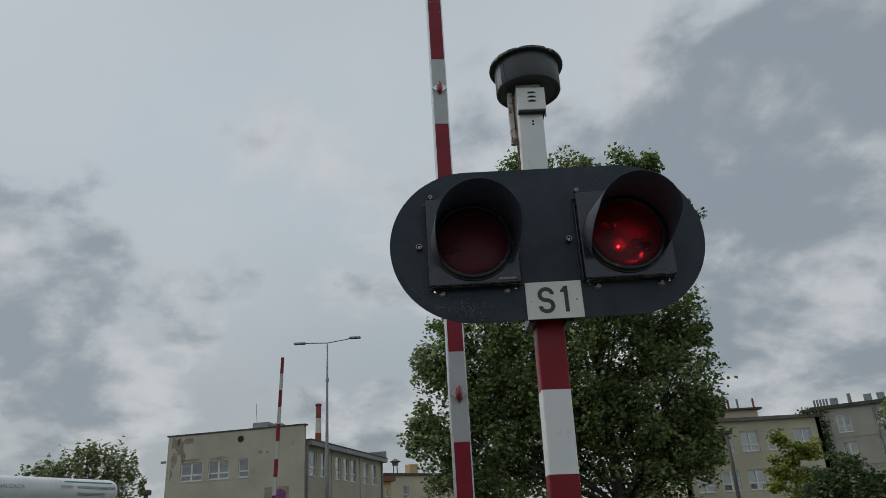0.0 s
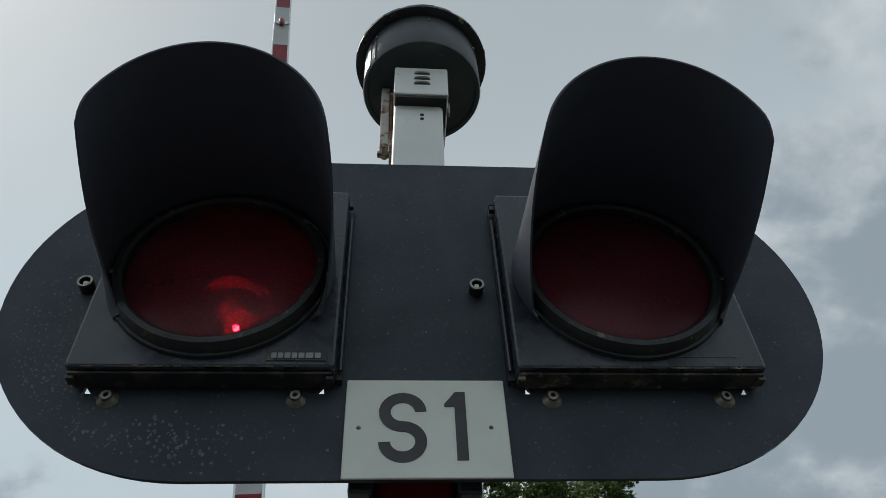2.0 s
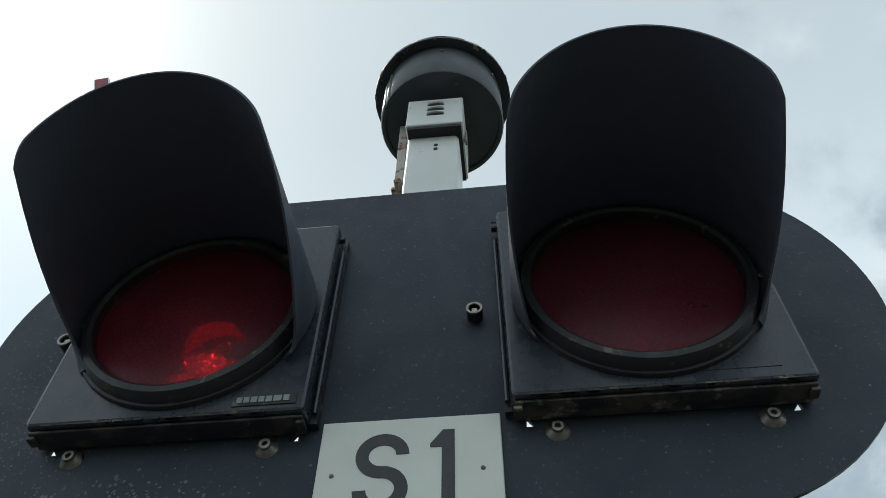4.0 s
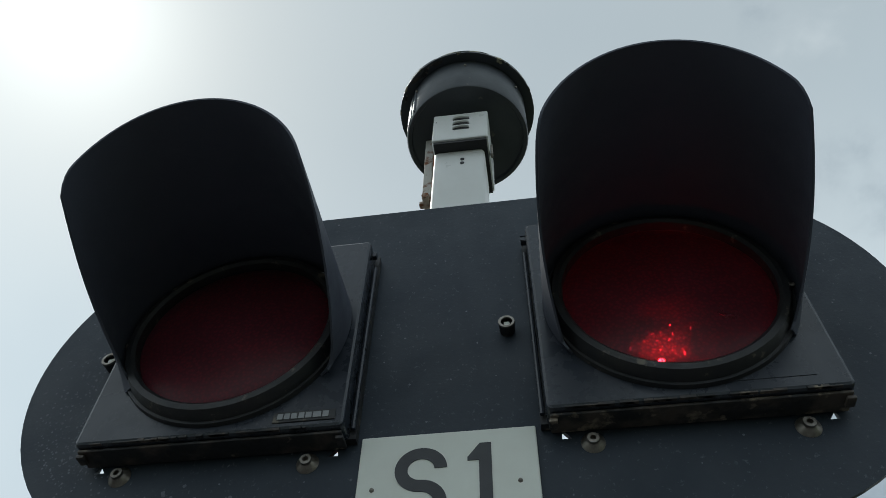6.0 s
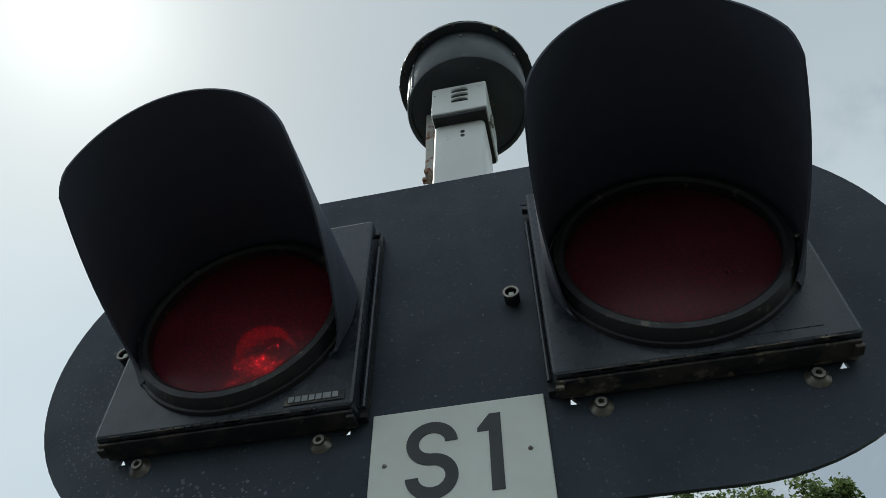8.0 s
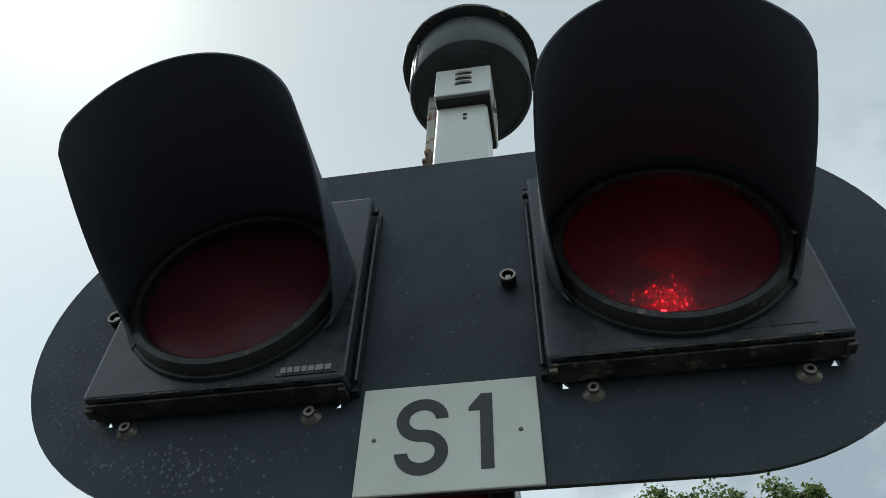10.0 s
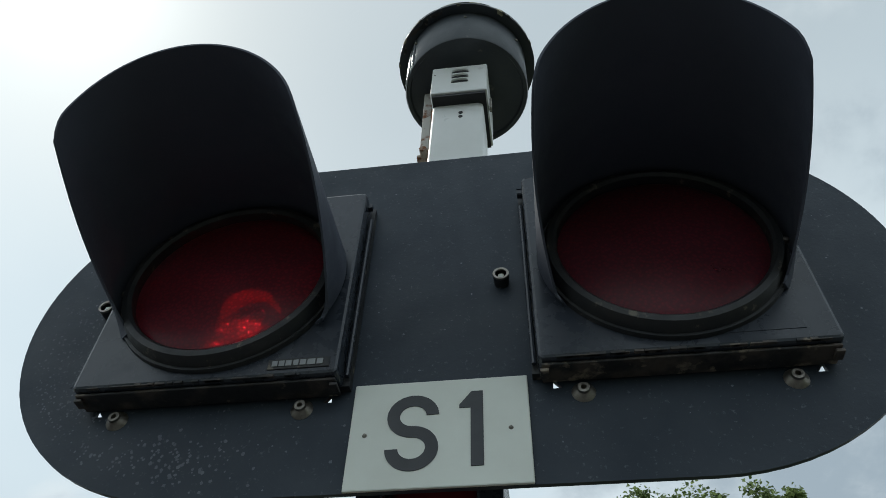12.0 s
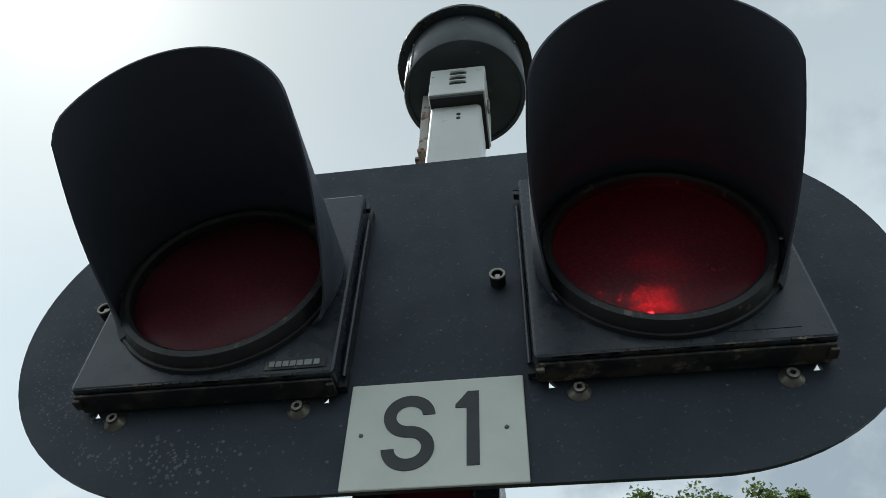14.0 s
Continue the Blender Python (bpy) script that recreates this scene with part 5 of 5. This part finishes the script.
# ivy over the corner of the cream block
ivy = thing("ivy", "dark green ivy climbing the building corner", "climbing plant", at=(A1[0], A1[1], GROUND))
rng_ivy = np.random.default_rng(14)
stem = bmesh.new()
for k in range(4):
    add_tube(stem, [(0.12 + 0.12 * k, 0.1, 0), (0.2 + 0.1 * k, 0.12, 4.0), (0.1 + 0.14 * k, 0.15, CT - GROUND)], [0.05, 0.035, 0.02], 6)
part("stem", stem, BARK, ivy, "woody ivy stems", smooth=True)
up_ = rng_ivy.uniform(0, 1, 900)
wall_leaf = np.stack([0.30 + rng_ivy.normal(size=900) * 0.20 * (0.5 + 0.9 * up_), rng_ivy.uniform(-0.1, 0.3, 900), 2.6 + up_ * (CT - GROUND - 2.6)], 1)
eave_leaf = np.stack([rng_ivy.uniform(-1.5, 0.5, 260), rng_ivy.uniform(-0.6, 0.2, 260), CT - GROUND + 0.30 + np.abs(rng_ivy.normal(size=260)) * 0.16], 1)
leaves_mesh("leaves", np.concatenate([wall_leaf, eave_leaf]), 0.2, LEAF_DARK, ivy, rng_ivy, "dense small ivy leaves")

O0, O1 = polar(-4.3, 86), polar(1.2, 92)
OT = EYE[2] + 88 * math.tan(radians(4.6))
ochre = thing("ochre_building", "low ochre building with white windows far off", "building")
oo = align_rows(span_openings([(-3.0, -2.6, 3.0, 3.9, 1), (-1.2, -0.9, 2.9, 3.8, 1), (-0.6, -0.3, 2.9, 3.8, 1), (0.0, 0.3, 2.9, 3.8, 1)], O0, O1))
_, PO, LO = facade("wall", ochre, O0, O1, GROUND, OT, oo, CREAM)
dO = (Vector(O1) - Vector(O0)).normalized()
nO = Vector((dO.y, -dO.x))
O2, O3 = tuple(Vector(O1) - nO * 8), tuple(Vector(O0) - nO * 8)
for q0, q1 in ((O1, O2), (O2, O3), (O3, O0)):
    facade("wall", ochre, q0, q1, GROUND, OT, [], OCHRE)
roof_slab(ochre, [O0, O1, O2, O3], OT + 0.002, OT + 0.25, ROOF, grow=0.4)
part("chimney", box(LO * 0.45, LO * 0.45 + 1.2, -3, -2, OT + 0.2, OT + 1.5, 0, PO), OCHRE, ochre, "rendered chimney")
W0, W1 = polar(-5.6, 78), polar(-3.9, 80)
wing = thing("ochre_wing", "ochre rendered low wing with a red roof edge", "building")
wo = align_rows(span_openings([(-4.75, -4.5, 2.9, 3.8, 1), (-4.38, -4.15, 2.9, 3.8, 1)], W0, W1))
_, PW, LW = facade("wall", wing, W0, W1, GROUND, EYE[2] + 79 * math.tan(radians(4.3)), wo, OCHRE)
part("roof", box(-0.3, LW + 0.3, -6, 0.4, EYE[2] + 79 * math.tan(radians(4.3)) + 0.003, EYE[2] + 79 * math.tan(radians(4.65)), 0.0, PW), TILE, wing, "red-brown roof edge")

# chimney stack
stack = thing("factory_chimney", "tall brick factory chimney with white band", "chimney", at=(*polar(-9.35, 160), GROUND))
topz = EYE[2] + 160 * math.tan(radians(10.15)) - GROUND
for z0, z1, mat in ((0, topz - 9.5, CHALK), (topz - 9.5, topz - 6.2, BRICK), (topz - 6.2, topz - 3.1, CHALK), (topz - 3.1, topz, BRICK)):
    rr = lambda z: 1.0 - 0.45 * z / topz
    part("band", lathe([(rr(z0), z0), (rr(z1), z1), (0, z1)], sides=24), mat, stack, smooth="auto")
part("crown", lathe([(0.55, topz - 0.5), (0.68, topz - 0.4), (0.68, topz - 0.02), (0.5, topz + 0.05)], sides=24), BRICK, stack)
hut = thing("water_tower", "small dark siren tower far off", "tower", at=(*polar(-3.55, 120), GROUND))
hz = EYE[2] + 120 * math.tan(radians(5.9)) - GROUND
part("hood", lathe([(0, hz), (0.9, hz - 0.5), (0.5, hz - 0.7), (0.45, hz - 1.1), (0, hz - 1.1)], sides=16), WOODPOLE, hut)
for s in (-1, 1):
    part("leg", tube([(0.8 * s, 0, 0), (0.25 * s, 0, hz - 1.0)], 0.08, 6), WOODPOLE, hut)

# ---- street furniture ----
lamp = thing("street_lamp", "tall grey steel street lamp with two arms", "street lamp", at=(*polar(-8.7, 35), GROUND))
lh = EYE[2] + 35 * math.tan(radians(14.8)) - GROUND
part("pole", tube([(0, 0, 0), (0, 0, lh * 0.45), (0, 0, lh * 0.82), (0, 0, lh)], [0.11, 0.085, 0.05, 0.035], 12), GALV, lamp, smooth=True)
part("collar", lathe([(0.06, lh * 0.82), (0.075, lh * 0.82), (0.075, lh * 0.835), (0.05, lh * 0.84)], sides=12), GALV, lamp)
for s, rise in ((-1, 0.02), (1, 0.17)):
    arm_ = part("lamp_arm", tube([(0, 0, lh - 0.02), (s * 0.9, 0, lh + rise * 0.6), (s * 1.25, 0, lh + rise)], 0.025, 8), GALV, lamp)
    part("luminaire", box(s * 1.35 - 0.28, s * 1.35 + 0.28, -0.11, 0.11, lh + rise - 0.05, lh + rise + 0.05, 0.03), GALV, arm_, "flat grey luminaire")

far_arm = thing("far_barrier", "raised red and white barrier arm across the tracks", "barrier arm", at=(*polar(-12.65, 15), GROUND))
fh = EYE[2] + 15 * math.tan(radians(13.5)) - GROUND
part("drive", box(-0.2, 0.2, -0.2, 0.2, 0, 1.0, 0.02), GALV, far_arm, "grey barrier drive")
tip = Vector((*polar(-12.0, 15), 0)) - Vector((*polar(-12.65, 15), 0))
n_b = 13
for k in range(n_b):
    a, b = 0.8 + (fh - 0.8) * k / n_b, 0.8 + (fh - 0.8) * (k + 1) / n_b
    lean = lambda z: Vector((tip.x * z / fh, tip.y * z / fh - 0.22, z))
    c0, c1 = lean(a), lean(b)
    part("band", tube([c0, c1], [0.05 - 0.012 * k / n_b] * 2, 4), ARM_RED if (n_b - 1 - k) % 2 == 0 else ARM_WHITE, far_arm)

sign = thing("no_stopping_sign", "round blue no stopping sign with red cross", "road sign", at=(*polar(-12.1, 38), GROUND))
sz = EYE[2] + 38 * math.tan(radians(3.65)) - GROUND
part("pole", tube([(0, 0.03, 0), (0, 0.03, sz + 0.2)], 0.03, 8), GALV, sign)
part("disc", lathe([(0, -0.01), (0.25, -0.01), (0.25, 0.0), (0, 0.0)], "y", 32, (0, 0, sz)), BLUE, sign)
part("border", lathe([(0.245, -0.012), (0.3, -0.012), (0.3, 0.004), (0.245, 0.004)], "y", 32, (0, 0, sz), True), SIGNRED, sign)
for s in (-1, 1):
    part("stroke", box(-0.25, 0.25, -0.014, -0.0115, -0.03, 0.03, 0, Matrix.Translation((0, 0, sz)) @ pose(0, 0, 0, 0, 45 * s, 0)), SIGNRED, sign)

pole = thing("utility_pole", "leaning dark wooden utility pole by the shrubs", "utility pole", at=(*polar(21.05, 26), GROUND))
ph = EYE[2] + 26 * math.tan(radians(5.9)) - GROUND
part("shaft", tube([(0.0, 0, 0), (0.0, 0, ph)], [0.075, 0.055], 10), ROOF, pole, smooth=True)
part("cap", box(-0.08, 0.08, -0.08, 0.08, ph, ph + 0.10, 0.02), ROOF, pole)

kiosk = thing("small_brick_hut", "small brown hut with flat roof", "hut", at=(*polar(-21.3, 40), GROUND))
part("wall", box(-0.9, 0.9, -0.9, 0.9, 0, 3.9, 0.02), BRICK, kiosk)
part("roof", box(-1.1, 1.1, -1.1, 1.1, 3.9, 4.05, 0.02), ROOF, kiosk)
ipole = thing("black_post", "short black post with a lamp head", "post", at=(*polar(-21.3, 32), GROUND))
part("shaft", tube([(0, 0, 0), (0, 0, 3.75)], 0.09, 8), WOODPOLE, ipole)
part("head", box(-0.17, 0.17, -0.14, 0.14, 3.75, 3.95, 0.04), WOODPOLE, ipole)

# tank with writing on a truck-like frame
T0, T1 = Vector((*polar(-36, 15.2), 0)), Vector((*polar(-23.6, 17.5), 0))
dT = (T1 - T0).normalized()
yaw = math.atan2(dT.y, dT.x)
LT = (T1 - T0).length
tank = thing("lettered_container", "dark ribbed container with white rounded lettered top", "container", at=(T0.x, T0.y, GROUND))
tank.rotation_euler = (0, 0, yaw)
RT = 0.255
zc = EYE[2] + 17.3 * math.tan(radians(5.1)) - GROUND - RT
def lying(profile, sides=40):
    b = lathe(profile, "z", sides)
    b.transform(Matrix.Translation((0, 0, zc)) @ pose(0, 0, 0, 0, 90, 0))
    return b
part("vessel", lying([(0, -0.02), (RT * 0.7, 0.0), (RT, 0.14), (RT, LT - 0.1), (RT * 0.94, LT - 0.03), (0, LT)]), TANK, tank, smooth="auto")
part("rail", box(0, LT, -RT - 0.05, RT + 0.05, zc - RT - 0.03, zc - RT + 0.02, 0.01), WOODPOLE, tank, "dark ribbed rail")
part("body", box(0.02, LT - 0.02, -RT - 0.02, 1.6, 0.0, zc - RT - 0.032, 0.02), WOODPOLE, tank, "dark container body")
for k in range(int(LT / 0.24)):
    part("bracket", box(0.1 + k * 0.24, 0.22 + k * 0.24, -RT - 0.035, -RT + 0.10, zc - RT + 0.021, zc - RT + 0.05, 0.005), TANK, tank, "white bracket")
def tank_text(body, size, x, ang, mat):
    a = radians(ang)
    y, z = -RT * math.cos(a) - 0.006 * math.cos(a), zc + RT * math.sin(a) + 0.006 * math.sin(a)
    text_part(body, size, pose(x, y, z, 90 - ang), mat, tank, extrude=0.001)
tank_text("POMPY", 0.088, LT - 1.21, 14, TAG)
tank_text("WYSOKOCI\u015aNIENIOWE", 0.082, LT - 0.55, 14, LETTER)
tank_text("DYSZE-G\u0141OWICE", 0.082, LT - 0.66, -14, LETTER)
tank_text("#KANALIZACJA", 0.10, LT - 2.45, 10, TAG)
part("stripe", box(LT - 1.25, LT - 0.15, -RT * 0.76 - 0.008, -RT * 0.76 + 0.03, zc + RT * 0.62, zc + RT * 0.72, 0), TEAL, tank, "pale teal stripe")
teal = thing("teal_container", "small teal topped container far off", "container", at=(*polar(-2.9, 60), GROUND))
part("body", box(-1.1, 1.1, -0.8, 0.8, 0, 3.9, 0.03), FRAME, teal)
part("top", box(-1.15, 1.15, -0.85, 0.85, 3.9, 4.35, 0.03), TEAL, teal)
# picket fence before the cream block
fence = thing("picket_fence", "pale picket fence before the cream building", "fence", at=(*polar(21.5, 50), GROUND))
fz = EYE[2] + 50 * math.tan(radians(1.75)) - GROUND
for k in range(30):
    part("picket", box(-3.6 + k * 0.24, -3.5 + k * 0.24, -0.02, 0.02, 0, fz, 0.004), CREAM, fence)
for z in (0.6, fz - 0.5):
    part("rail", box(-3.7, 3.5, 0.021, 0.06, z, z + 0.1, 0.004), CREAM, fence)


def motions():
    """The arm comes down, and the shutters make the lamps flash in turn."""
    falls = [(0, 0), (0.5, 0.0), (1, 1.26), (1.5, 2.75), (2, 4.87), (2.5, 7.6), (3, 11.7), (3.5, 16.2), (4, 20.85), (4.2, 22.7), (5, 31.0), (6, 42.0), (7, 53.5), (8, 65.0), (9, 76.0), (10, 84.5), (10.8, 88.0), (14, 88.0)]
    walk(arm, [(t, Matrix.Translation(PIVOT - drive.location) @ pose(0, 0, 0, 0, -a, 5)) for t, a in falls])
    period, first = 1.287, 0.135
    for sh, centre, tag in SHUTTERS:
        rows, turn_ = [], 0 if tag == "right" else 180
        # turn 0: the sleeve stands behind the bulb, 180: before it
        rows.append((0.0, turn_))
        t = first
        while t < 13.9:
            for k in range(1, 5):
                rows.append((t - 0.1 + k * 0.0334 + 0.0, turn_ + 45 * k))
            rows.insert(len(rows) - 4, (t - 0.1, turn_))
            turn_ += 180
            t += period / 2
        rows.append((14.0, turn_))
        walk(sh, [(t, Matrix.Translation(centre) @ pose(0, 0, 0, 0, 0, a)) for t, a in rows])


motions()
